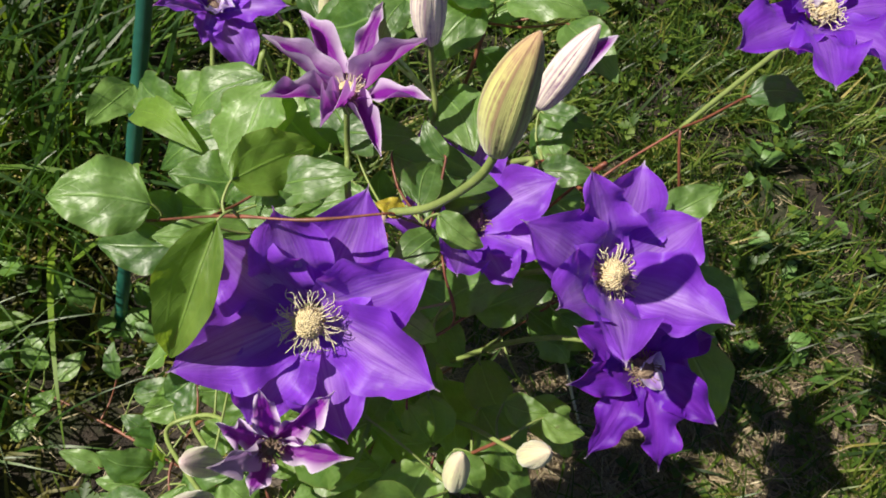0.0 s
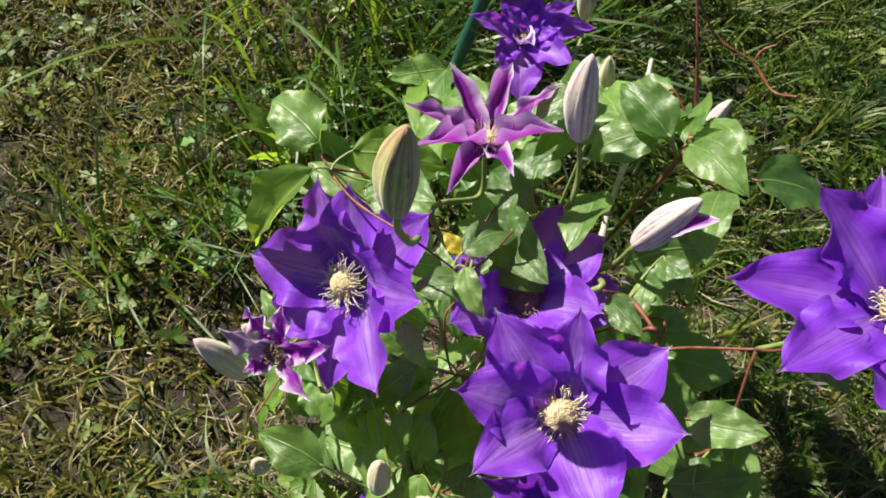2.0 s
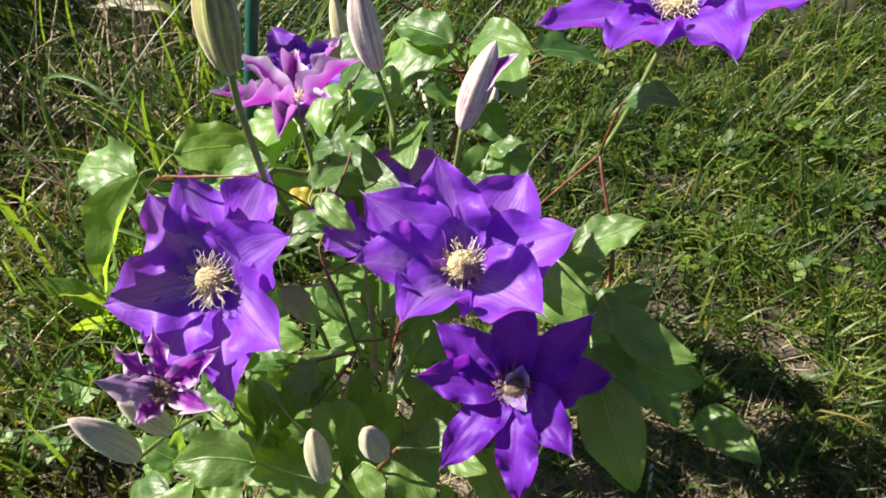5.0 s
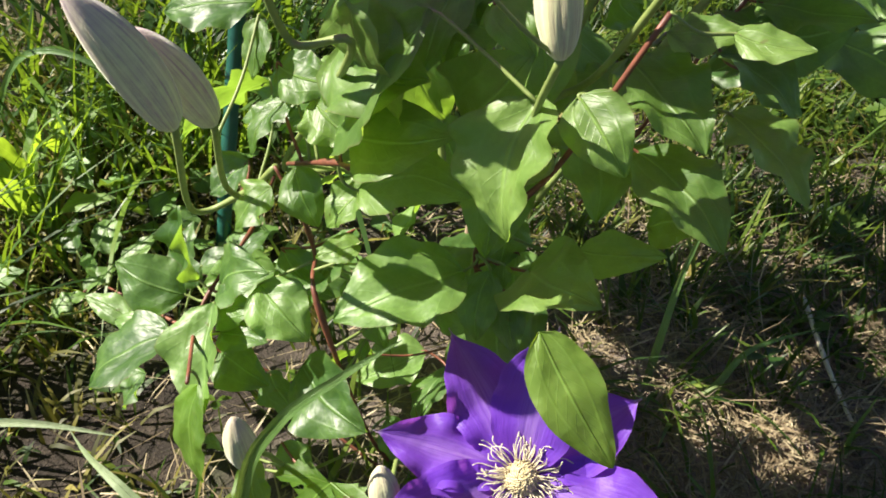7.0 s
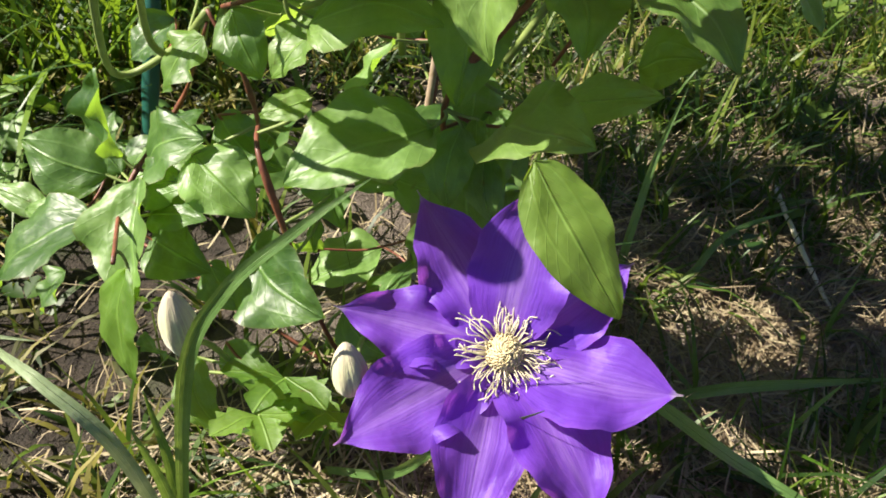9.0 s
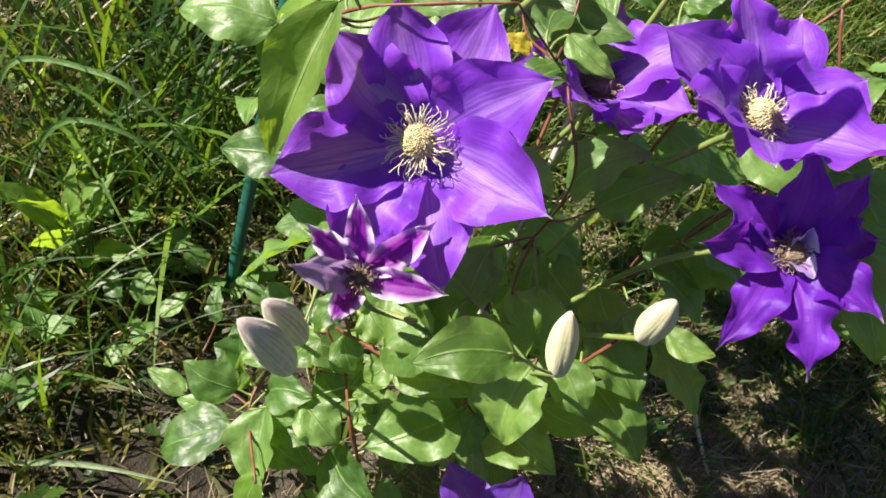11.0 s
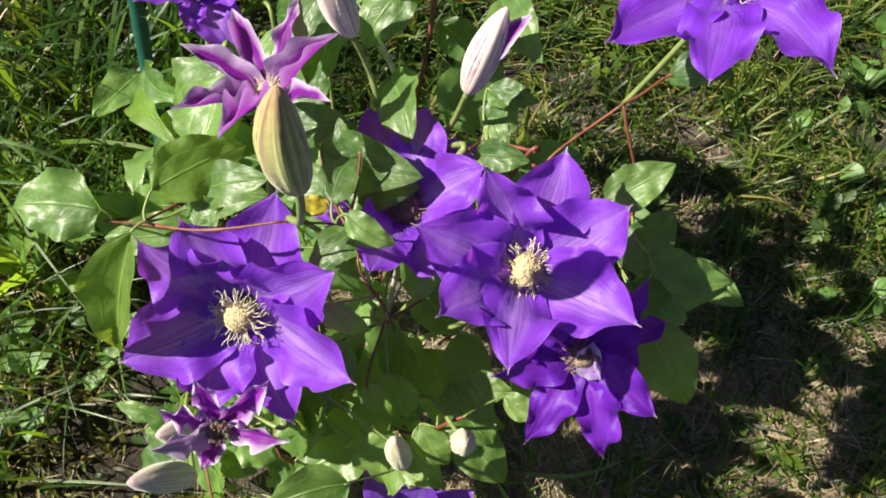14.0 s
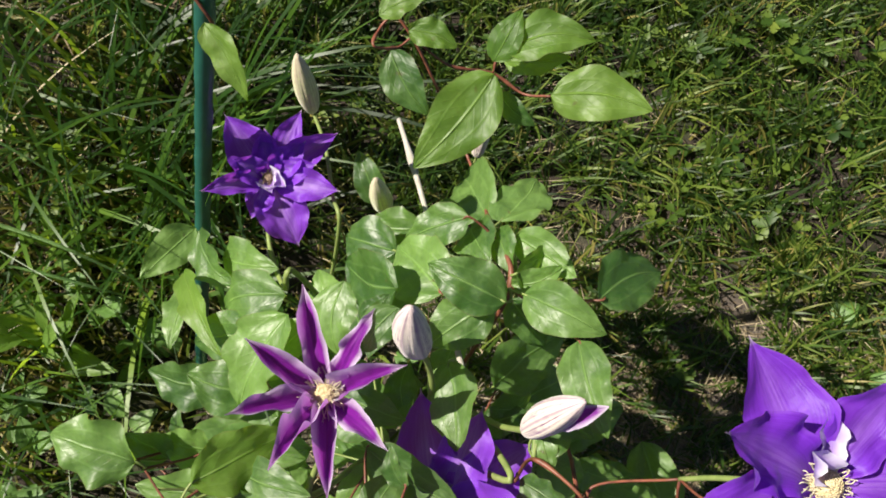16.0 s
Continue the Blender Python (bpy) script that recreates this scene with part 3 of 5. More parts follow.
def make_lawn():
    rng = random.Random(5)
    rows, dry, mossy = [], [], []
    while len(rows) < 92000:
        cx, cy = rng.uniform(-1.25, 1.45), rng.uniform(-0.15, 2.1)
        if cy > 1.2 and rng.random() < 0.5 or (cx < -0.8 and rng.random() < 0.5):
            continue
        if rng.random() < bare(cx, cy):
            continue
        thick = 0.5 + 0.55 * noise.noise((cx * 5, cy * 5, 9.1)) + 0.3 * noise.noise((cx * 15, cy * 15, 3.3))
        left = max(0.0, min(1.0, (0.06 - cx) * 6)) * max(0.0, min(1.0, (0.75 - cy) * 4))
        if rng.random() > 0.30 + thick + 0.35 * left:
            continue
        heading, tall = rng.uniform(0, 6.283), rng.uniform(0.6, 1.25)
        for _ in range(rng.randint(5, 12)):
            x, y = rng.gauss(cx, 0.007), rng.gauss(cy, 0.007)
            row = ((x, y, height(x, y)), heading + rng.gauss(0, 0.9), tall * rng.uniform(0.020, 0.072) * (1 - 0.40 * left), rng.uniform(0.0017, 0.0044),
                   rng.uniform(0.5, 1.45), rng.uniform(0.2, 1.9), 3)
            (mossy if rng.random() < 0.10 + 0.72 * left else rows).append(row)
    strips("lawn_grass", rows, LAWN, "short uneven green lawn grass", "grass")
    strips("dry_grass", mossy, MOSSY, "short olive and straw-coloured dry grass", "grass")
    while len(dry) < 32000:
        near = len(dry) > 8000
        x, y = (rng.uniform(-0.9, 1.1), rng.uniform(-0.12, 1.5))
        if near:
            x, y = (rng.gauss(0.37, 0.14), rng.gauss(0.29, 0.13)) if len(dry) > 14000 else (rng.gauss(0.19, 0.09), rng.gauss(0.115, 0.045))
        if y < -0.15:
            continue
        short = rng.random() ** 2.6
        dry.append(((x, y, height(x, y) + rng.uniform(0.001, 0.012)), rng.uniform(0, 6.283), 0.008 + 0.055 * short, rng.uniform(0.0005, 0.0015),
                    rng.uniform(-0.15, 0.55), rng.uniform(-1.2, 1.6), 3))
    strips("dry_straw", dry, STRAW, "dry tan straw and cut grass litter", "straw")


def make_tall_grass():
    rng = random.Random(11)
    rows = []
    tufts = [(-0.22, 0.52, 70), (-0.28, 0.62, 120), (-0.34, 0.54, 50), (-0.18, 0.68, 110), (-0.40, 0.76, 110), (-0.24, 0.82, 120), (-0.52, 0.92, 90),
             (-0.14, 0.49, 40), (-0.38, 0.42, 24), (-0.60, 0.72, 50), (-0.08, 0.90, 50), (-0.42, 1.10, 90), (-0.16, 0.58, 90), (-0.32, 0.70, 110), (-0.12, 0.76, 70)]
    for tx, ty, n in tufts:
        for _ in range(int(n * (0.6 if ty < 0.6 else 0.22))):
            x, y = rng.gauss(tx, 0.035), rng.gauss(ty, 0.035)
            a = rng.gauss(0.0, 1.1) if rng.random() < 0.6 else rng.uniform(0, 6.283)
            rows.append(((x, y, height(x, y)), a, rng.uniform(0.12, 0.40), rng.uniform(0.0026, 0.0065), rng.uniform(0.9, 1.5), rng.uniform(0.3, 1.9), 8))
    # short upright tufts beside the stone and along the worn patch
    for tx, ty, n in ((0.315, 0.165, 40), (0.345, 0.19, 30), (0.345, 0.24, 9), (0.305, 0.215, 10), (0.335, 0.285, 5), (0.37, 0.15, 36), (0.27, 0.30, 8), (0.30, 0.36, 12),
                      (0.35, 0.42, 22), (0.41, 0.36, 8), (0.03, 0.125, 14), (0.055, 0.14, 12), (0.48, 0.25, 20), (0.26, 0.40, 12), (0.24, 0.46, 18), (0.33, 0.50, 30)):
        for _ in range(n):
            x, y = rng.gauss(tx, 0.016), rng.gauss(ty, 0.016)
            rows.append(((x, y, height(x, y)), rng.uniform(0, 6.283), rng.uniform(0.025, 0.085), rng.uniform(0.0014, 0.0030), rng.uniform(0.7, 1.5), rng.uniform(0.1, 1.5), 5))
    # taller tufts between the stake and the weeds
    for tx, ty, n in ((-0.17, 0.43, 44), (-0.23, 0.38, 40), (-0.13, 0.48, 40), (-0.27, 0.46, 44), (-0.19, 0.33, 22), (-0.30, 0.36, 26), (-0.24, 0.27, 30), (-0.21, 0.20, 26), (-0.27, 0.15, 26), (-0.17, 0.26, 20)):
        for _ in range(n):
            x, y = rng.gauss(tx, 0.026), rng.gauss(ty, 0.026)
            rows.append(((x, y, height(x, y)), rng.uniform(0, 6.283), rng.uniform(0.06, 0.19), rng.uniform(0.0020, 0.0042), rng.uniform(0.9, 1.5), rng.uniform(0.2, 1.6), 7))
    # added belt of high grass, mostly out of view, that shades the left back
    for _ in range(2600):
        x, y = rng.uniform(-1.35, -0.72), rng.uniform(0.45, 1.9)
        rows.append(((x, y, height(x, y)), rng.uniform(0, 6.283), rng.uniform(0.30, 0.62), rng.uniform(0.0035, 0.0065), rng.uniform(1.1, 1.55), rng.uniform(0.1, 1.2), 7))
    strips("tall_grass", rows, TALL, "long uncut arching grass blades", "grass")


def make_clover():
    rng = random.Random(21)
    verts, faces = [], []
    made = 0
    while made < 1500:
        x, y = rng.uniform(-0.95, 1.2), rng.uniform(0.0, 1.6)
        if rng.random() < bare(x, y) * 0.9 or noise.noise((x * 4.3, y * 4.3, 7.7)) < 0.05:
            continue
        if x < 0.05 and y < 0.62 and rng.random() < 0.75:
            continue
        made += 1
        z = height(x, y) + rng.uniform(0.008, 0.032)
        r, a0 = rng.uniform(0.0050, 0.0125), rng.uniform(0, 6.283)
        tx, ty = rng.uniform(-0.4, 0.4), rng.uniform(-0.4, 0.4)
        o = len(verts)
        verts.append((x, y, z))
        for k in range(3):
            a = a0 + k * 2.094
            for da, q in ((-0.62, 0.72), (-0.32, 1.06), (0.0, 0.96), (0.32, 1.06), (0.62, 0.72)):
                px, py = math.cos(a + da) * r * q, math.sin(a + da) * r * q
                verts.append((x + px, y + py, z + px * tx + py * ty + 0.15 * r * (abs(da) > 0.5)))
            b = o + 1 + k * 5
            faces.append((o, b, b + 1, b + 2))
            faces.append((o, b + 2, b + 3, b + 4))
    tagged(new("clover", mesh("clover", verts, faces, CLOVER)), "small three-leaved clover and weeds in the lawn", "clover", kind="stuff")


def make_creepers():
    """Low dark leaves that creep over the bare soil."""
    rng = random.Random(31)
    verts, faces, uvs = [], [], []
    for _ in range(230):
        if rng.random() < 0.55:
            x, y = rng.gauss(-0.11, 0.09), rng.gauss(0.28, 0.10)
        else:
            x, y = rng.uniform(0.5, 0.9), rng.uniform(0.3, 1.1)
        if (x > 0.18 and y < 0.24) or (-0.17 < x < 0.1 and y < 0.33):
            continue
        length = rng.uniform(0.014, 0.034)
        v, f, u = leaf_shape(rng, length, length * rng.uniform(0.5, 0.75), 0.08, 0.15, 0.12, 0.1, 5, 7)
        m = pose(x, y, height(x, y) + rng.uniform(0.006, 0.035), rng.uniform(-35, 35), rng.uniform(-50, 25), rng.uniform(0, 360))
        o = len(verts)
        verts += [m @ Vector(p) for p in v]
        faces += [tuple(i + o for i in q) for q in f]
        uvs += u
    tagged(new("creeping_leaves", mesh("creeping_leaves", verts, faces, WEED, uvs)), "small creeping weed leaves over dark soil", "weeds", kind="stuff")


def make_low_weeds():
    """Small toothed weed leaves in threes and fives on thin stalks, thick beside the bed and scattered over the lawn."""
    rng = random.Random(41)
    verts, faces = [], []
    made = 0
    while made < 520:
        if made < 330:
            x, y, size = rng.uniform(-0.80, 0.02), rng.uniform(-0.06, 0.60), rng.uniform(0.006, 0.0135)
            if x > -0.17 and y > 0.08 and rng.random() < 0.93:
                continue
            if noise.noise((x * 9.0, y * 9.0, 4.4)) < 0.05:
                continue
        else:
            x, y, size = rng.uniform(0.30, 1.05), rng.uniform(0.22, 1.05), rng.uniform(0.007, 0.017)
            if rng.random() < bare(x, y) or noise.noise((x * 7.0, y * 7.0, 1.4)) < 0.06:
                continue
        made += 1
        z0 = height(x, y)
        z = z0 + rng.uniform(0.008, 0.042)
        lx, ly = rng.uniform(-0.012, 0.012), rng.uniform(-0.012, 0.012)
        o = len(verts)
        verts += [(x, y, z0), (x + 0.0012, y, z0), (x + lx + 0.0008, y + ly, z), (x + lx, y + ly, z)]
        faces.append((o, o + 1, o + 2, o + 3))
        n, a0 = rng.choice((3, 3, 5)), rng.uniform(0, 6.283)
        tx, ty = rng.uniform(-0.5, 0.5), rng.uniform(-0.5, 0.5)
        for k in range(n):
            a = a0 + (k - (n - 1) / 2) * (1.35 if n == 3 else 1.05)
            ca, sa, lift = math.cos(a), math.sin(a), rng.uniform(-0.25, 0.5)
            o = len(verts)
            for p, q in ((0.05, 0.0), (0.35, 0.26), (0.55, 0.30), (0.62, 0.40), (0.80, 0.24), (0.84, 0.30), (1.05, 0.0),
                         (0.84, -0.30), (0.80, -0.24), (0.62, -0.40), (0.55, -0.30), (0.35, -0.26), (0.55, 0.0)):
                px, py = size * (ca * p - sa * q), size * (sa * p + ca * q)
                verts.append((x + lx + px, y + ly + py, z + lift * size * p + 0.35 * size * abs(q) + px * tx + py * ty))
            faces += [(o + 12, o + (k2 + 1) % 12, o + k2) for k2 in range(12)]
    tagged(new("low_weeds", mesh("low_weeds", verts, faces, CLOVER)), "low yellow-green toothed weeds in the lawn and soil", "weeds", kind="stuff")


def make_dead_grass():
    """Bleached grey stems of last year's grass, standing and fallen."""
    rng = random.Random(51)
    rows = []
    for _ in range(330):
        x, y = rng.gauss(-0.52, 0.12), rng.gauss(0.72, 0.16)
        rows.append(((x, y, height(x, y)), rng.gauss(2.2, 1.3), rng.uniform(0.08, 0.30), rng.uniform(0.0014, 0.0034), rng.uniform(0.1, 1.4), rng.uniform(0.0, 1.5), 6))
    strips("dead_grass", rows, STRAW, "bleached grey stems of old dead grass", "grass")


make_ground()
make_low_weeds()
make_dead_grass()
make_lawn()
make_tall_grass()
make_clover()
make_creepers()

# ---- stake and stone ----


def make_stake():
    foot, top = Vector((-0.085, 0.353, -0.02)), Vector((-0.017, 0.587, 0.76))
    verts, faces, uvs = [], [], []
    n, sides = 90, 14
    d = (top - foot)
    for j in range(n):
        s = j / (n - 1)
        for k in range(sides):
            a = 2 * math.pi * k / sides
            r = 0.0052 + 0.0003 * math.cos(j * 1.5)
            verts.append((r * math.cos(a), r * math.sin(a), s * d.length))
            uvs.append((k / sides, s))
    for j in range(n - 1):
        for k in range(sides):
            k2 = (k + 1) % sides
            faces.append((j * sides + k, j * sides + k2, (j + 1) * sides + k2, (j + 1) * sides + k))
    faces.append(tuple(len(verts) - sides + k for k in range(sides)))
    ob = new("garden_stake", mesh("garden_stake", verts, faces, STAKE, uvs))
    ob.matrix_basis = Matrix.Translation(foot) @ d.to_track_quat("Z", "Y").to_matrix().to_4x4()
    tagged(ob, "dark green coated steel plant stake standing in soil", "plant stake")


def make_rock():
    bm = bmesh.new()
    bmesh.ops.create_cube(bm, size=1.0)
    bmesh.ops.subdivide_edges(bm, edges=bm.edges, cuts=9, use_grid_fill=True)
    for v in bm.verts:
        p = v.co.copy()
        q = p.normalized() * 0.62
        v.co = p.lerp(q, 0.42)
        v.co += p.normalized() * (0.14 * noise.noise(p * 2.1 + Vector((3.1, 0.7, 1.9))) + 0.05 * noise.noise(p * 6) + 0.016 * noise.noise(p * 19))
        v.co.x *= 0.062
        v.co.y *= 0.052
        v.co.z *= 0.034
    me = bpy.data.meshes.new("stone")
    bm.to_mesh(me)
    bm.free()
    for p in me.polygons:
        p.use_smooth = True
    me.materials.append(ROCK)
    ob = new("stone", me)
    ob.matrix_basis = pose(0.2535, 0.132, 0.005, 7, 2, -4)
    tagged(ob, "flat pinkish sandstone lying half sunk in soil", "stone")


make_stake()
make_rock()

# ---- the clematis ----
clematis = tagged(new("clematis"), "climbing clematis with large violet flowers, buds and green leaves", "clematis")
clematis.matrix_basis = Matrix.Translation((0.10, 0.27, 0.0))
FL = "large open violet-blue clematis flower with cream stamens"
flower(clematis, 1, (0.064, 0.236, 0.332), (-0.10, -0.74, 0.66),
       [(147, 0.062, 0.021, 0.56), (116, 0.060, 0.030, 0.54), (81, 0.070, 0.007, 0.54), (42, 0.065, 0.025, 0.54), (-10, 0.066, 0.032, 0.52),
        (-62, 0.069, 0.010, 0.52), (-105, 0.066, 0.012, 0.50), (-148, 0.068, 0.025, 0.58)], VIOLET, FL, lift=0.012, cup=0.007)
flower(clematis, 2, (0.197, 0.250, 0.374), (0.12, -0.30, 0.95),
       [(104, 0.048, 0.034, 0.50), (56, 0.060, 0.011, 0.56), (16, 0.058, 0.012, 0.60), (-47, 0.050, 0.037, 0.56), (-124, 0.048, 0.040, 0.48), (-169, 0.050, 0.036, 0.52),
        (146, 0.057, 0.024, 0.52)], VIOLET, FL, cup=0.003, lift=0.005)
flower(clematis, 3, (0.232, 0.227, 0.329), (0.15, -0.54, 0.75),
       [(90, 0.050, 0.020, 0.40), (46, 0.053, 0.011, 0.40), (9, 0.050, -0.001, 0.50), (-46, 0.041, 0.027, 0.42), (-85, 0.056, 0.008, 0.34), (-128, 0.055, 0.001, 0.36),
        (178, 0.049, 0.015, 0.40), (145, 0.050, 0.010, 0.42)], DEEP, "deep violet clematis flower with two pale inner petals", stamen=SHADED_ANTHER,
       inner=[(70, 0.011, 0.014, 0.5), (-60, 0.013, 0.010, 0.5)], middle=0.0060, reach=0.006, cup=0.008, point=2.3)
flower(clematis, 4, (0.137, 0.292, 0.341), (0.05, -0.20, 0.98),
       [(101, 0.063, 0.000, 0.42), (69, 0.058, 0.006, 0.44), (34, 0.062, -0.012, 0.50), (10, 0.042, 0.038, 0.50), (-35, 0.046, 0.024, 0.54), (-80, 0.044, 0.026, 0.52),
        (-121, 0.044, 0.038, 0.50), (-179, 0.048, 0.014, 0.50)], VIOLET, "half-hidden deep violet clematis flower", stamen=SHADED_ANTHER, middle=0.0085, reach=0.007, cup=0.006)
flower(clematis, 5, (0.068, 0.326, 0.380), (-0.13, 0.03, 0.81),
       [(-138, 0.056, 0.014, 0.185), (173, 0.044, 0.028, 0.205), (131, 0.042, 0.027, 0.205), (77, 0.044, 0.026, 0.205), (35, 0.049, 0.015, 0.19), (2, 0.042, 0.028, 0.205),
        (-44, 0.043, 0.026, 0.205), (-94, 0.041, 0.030, 0.21)], MAGENTA, "half-open star-shaped magenta clematis flower with pale edges", cup=0.008, fold=0.62, point=2.0,
       wave=0.0036, middle=0.0055, reach=0.008, lift=0.006, wild=0.5)
flower(clematis, 6, (-0.017, 0.456, 0.298), (0.20, -0.25, 0.95),
       [(105, 0.046, 0.016, 0.56), (45, 0.049, 0.002, 0.34), (14, 0.052, 0.008, 0.36), (-32, 0.044, 0.024, 0.40), (-86, 0.047, -0.003, 0.70), (-133, 0.028, 0.002, 0.56),
        (174, 0.041, 0.022, 0.26), (75, 0.030, 0.016, 0.5), (25, 0.032, 0.016, 0.46), (-5, 0.030, 0.018, 0.46), (140, 0.026, 0.016, 0.5)], VIOLET, "smaller double violet clematis flower with curled petals", cup=0.008, fold=0.3, point=2.2,
       inner=[(-50, 0.012, 0.014, 0.6), (-100, 0.010, 0.014, 0.6)], middle=0.003, reach=0.004, count=20, stamen=SHADED_ANTHER, wild=0.35, wave=0.002)
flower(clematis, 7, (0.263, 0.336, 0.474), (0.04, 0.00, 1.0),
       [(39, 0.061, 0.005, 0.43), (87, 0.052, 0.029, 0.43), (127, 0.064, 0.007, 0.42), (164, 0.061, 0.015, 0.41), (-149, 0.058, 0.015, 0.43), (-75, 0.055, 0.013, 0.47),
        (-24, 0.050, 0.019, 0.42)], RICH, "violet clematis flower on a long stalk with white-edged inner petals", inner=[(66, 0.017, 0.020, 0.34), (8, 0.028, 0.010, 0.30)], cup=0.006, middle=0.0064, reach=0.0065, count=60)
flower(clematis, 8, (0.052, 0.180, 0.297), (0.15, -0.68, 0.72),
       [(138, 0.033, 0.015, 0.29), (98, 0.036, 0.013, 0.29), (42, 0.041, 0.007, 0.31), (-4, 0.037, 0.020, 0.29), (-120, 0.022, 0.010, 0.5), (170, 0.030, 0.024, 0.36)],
       MAGENTA, "half-open small magenta clematis flower with pale edges", cup=0.002, fold=0.40, point=2.2, middle=0.003, reach=0.005, stamen=SHADED_ANTHER, pale=(5,), wild=0.4)
flower(clematis, 9, (0.153, 0.152, 0.105), (0.09, -0.57, 0.75),
       [(119, 0.065, 0.008, 0.40), (79, 0.058, 0.028, 0.46), (35, 0.058, 0.004, 0.46), (-13, 0.061, 0.015, 0.48), (-60, 0.064, 0.008, 0.46), (-103, 0.066, 0.006, 0.39),
        (-151, 0.065, 0.016, 0.44), (166, 0.061, 0.009, 0.37)], LILAC, "wide open violet clematis flower near the ground, spidery stamens", middle=0.0070, reach=0.0150, cup=0.006, count=100, width=0.54)

GB = "pale green ribbed clematis bud on its stalk"
bud(clematis, 31, (0.111, 0.226, 0.482), (0.110, 0.233, 0.531), 0.0225, BUD_WARM, "large ripe bud with reddish tip and ribs")
bud(clematis, 32, (0.105, 0.357, 0.398), (0.095, 0.363, 0.452), 0.0235, BUD_PALE, "pinkish white ribbed clematis bud")
bud(clematis, 33, (0.164, 0.337, 0.387), (0.178, 0.349, 0.437), 0.022, BUD_PALE, "opening white bud with violet stripes")
bud(clematis, 34, (-0.009, 0.517, 0.282), (-0.020, 0.527, 0.334), 0.020, BUD, GB)
bud(clematis, 35, (0.059, 0.463, 0.284), (0.051, 0.462, 0.335), 0.018, BUD, GB)
bud(clematis, 36, (0.028, 0.160, 0.241), (0.009, 0.148, 0.290), 0.0235, BUD_TIP, "pale green bud just parting at its violet tip")
bud(clematis, 37, (0.027, 0.187, 0.227), (0.010, 0.177, 0.266), 0.022, BUD_TIP, GB)
bud(clematis, 38, (0.178, 0.184, 0.299), (0.178, 0.175, 0.338), 0.018, BUD, GB)
bud(clematis, 39, (0.148, 0.172, 0.274), (0.143, 0.179, 0.311), 0.018, BUD, GB)
bud(clematis, 40, (0.103, 0.131, 0.098), (0.101, 0.133, 0.121), 0.016, BUD, "small round pale bud")
bud(clematis, 41, (0.045, 0.134, 0.104), (0.045, 0.131, 0.136), 0.017, BUD, GB)
bud(clematis, 42, (0.106, 0.551, 0.217), (0.107, 0.567, 0.252), 0.016, BUD_PALE, "small opening bud with violet stripe")
leaf(clematis, (0.172, 0.341, 0.408), (0.190, 0.351, 0.431), 0.34, MAGENTA, name="petal", label="first petal of the opening bud, violet striped")
leaf(clematis, (0.101, 0.279, 0.363), (0.086, 0.278, 0.368), 0.6, YELLOW_LEAF, label="small yellowed leaf")

stem(clematis, [(0.263, 0.336, 0.470), (0.249, 0.337, 0.417), (0.240, 0.335, 0.392)], 0.0014, 0.0013, STEM)
stem(clematis, [(0.240, 0.335, 0.392), (0.210, 0.324, 0.352), (0.209, 0.300, 0.361), (0.190, 0.360, 0.300), (0.140, 0.330, 0.200)], 0.0007, 0.0008, VINE, bumps=(0.3, 0.62))
stem(clematis, [(0.240, 0.335, 0.392), (0.259, 0.307, 0.330), (0.225, 0.300, 0.270), (0.160, 0.280, 0.150)], 0.0008, 0.0009, VINE, bumps=(0.3, 0.62))
stem(clematis, [(0.111, 0.226, 0.484), (0.109, 0.228, 0.464), (0.101, 0.241, 0.425), (0.090, 0.256, 0.395)], 0.0016, 0.0018, STEM)
stem(clematis, [(0.089, 0.251, 0.402), (0.054, 0.247, 0.394), (0.020, 0.255, 0.376), (-0.020, 0.274, 0.332)], 0.0006, 0.0006, VINE, bumps=(0.3, 0.62))
stem(clematis, [(0.089, 0.251, 0.402), (0.115, 0.267, 0.366), (0.121, 0.246, 0.365), (0.134, 0.240, 0.322), (0.120, 0.270, 0.220)], 0.0006, 0.0006, VINE, bumps=(0.3, 0.62))
stem(clematis, [(0.105, 0.357, 0.398), (0.111, 0.356, 0.374), (0.117, 0.346, 0.349), (0.115, 0.335, 0.270)], 0.0015, 0.0018, STEM)
stem(clematis, [(0.068, 0.326, 0.376), (0.073, 0.319, 0.344), (0.073, 0.281, 0.368), (0.090, 0.310, 0.250)], 0.0015, 0.0017, STEM)
stem(clematis, [(-0.017, 0.456, 0.292), (-0.011, 0.427, 0.259), (0.017, 0.390, 0.304), (0.023, 0.395, 0.329), (0.050, 0.400, 0.200)], 0.0015, 0.0018, STEM)
stem(clematis, [(-0.009, 0.517, 0.282), (0.009, 0.490, 0.294), (0.025, 0.457, 0.300), (0.035, 0.439, 0.298), (0.030, 0.420, 0.200)], 0.0012, 0.0014, STEM)
stem(clematis, [(0.059, 0.463, 0.284), (0.065, 0.447, 0.303), (0.070, 0.420, 0.200)], 0.0012, 0.0014, STEM)
stem(clematis, [(0.164, 0.337, 0.387), (0.157, 0.341, 0.350), (0.145, 0.348, 0.310), (0.165, 0.314, 0.372), (0.130, 0.330, 0.270)], 0.0016, 0.0018, STEM)
stem(clematis, [(0.106, 0.551, 0.217), (0.103, 0.511, 0.248), (0.096, 0.475, 0.286), (0.100, 0.460, 0.250)], 0.001, 0.0012, STEM)
stem(clematis, [(0.167, 0.314, 0.371), (0.177, 0.329, 0.355), (0.200, 0.317, 0.370), (0.196, 0.311, 0.376), (0.180, 0.330, 0.260)], 0.001, 0.001, VINE, bumps=(0.3, 0.62))
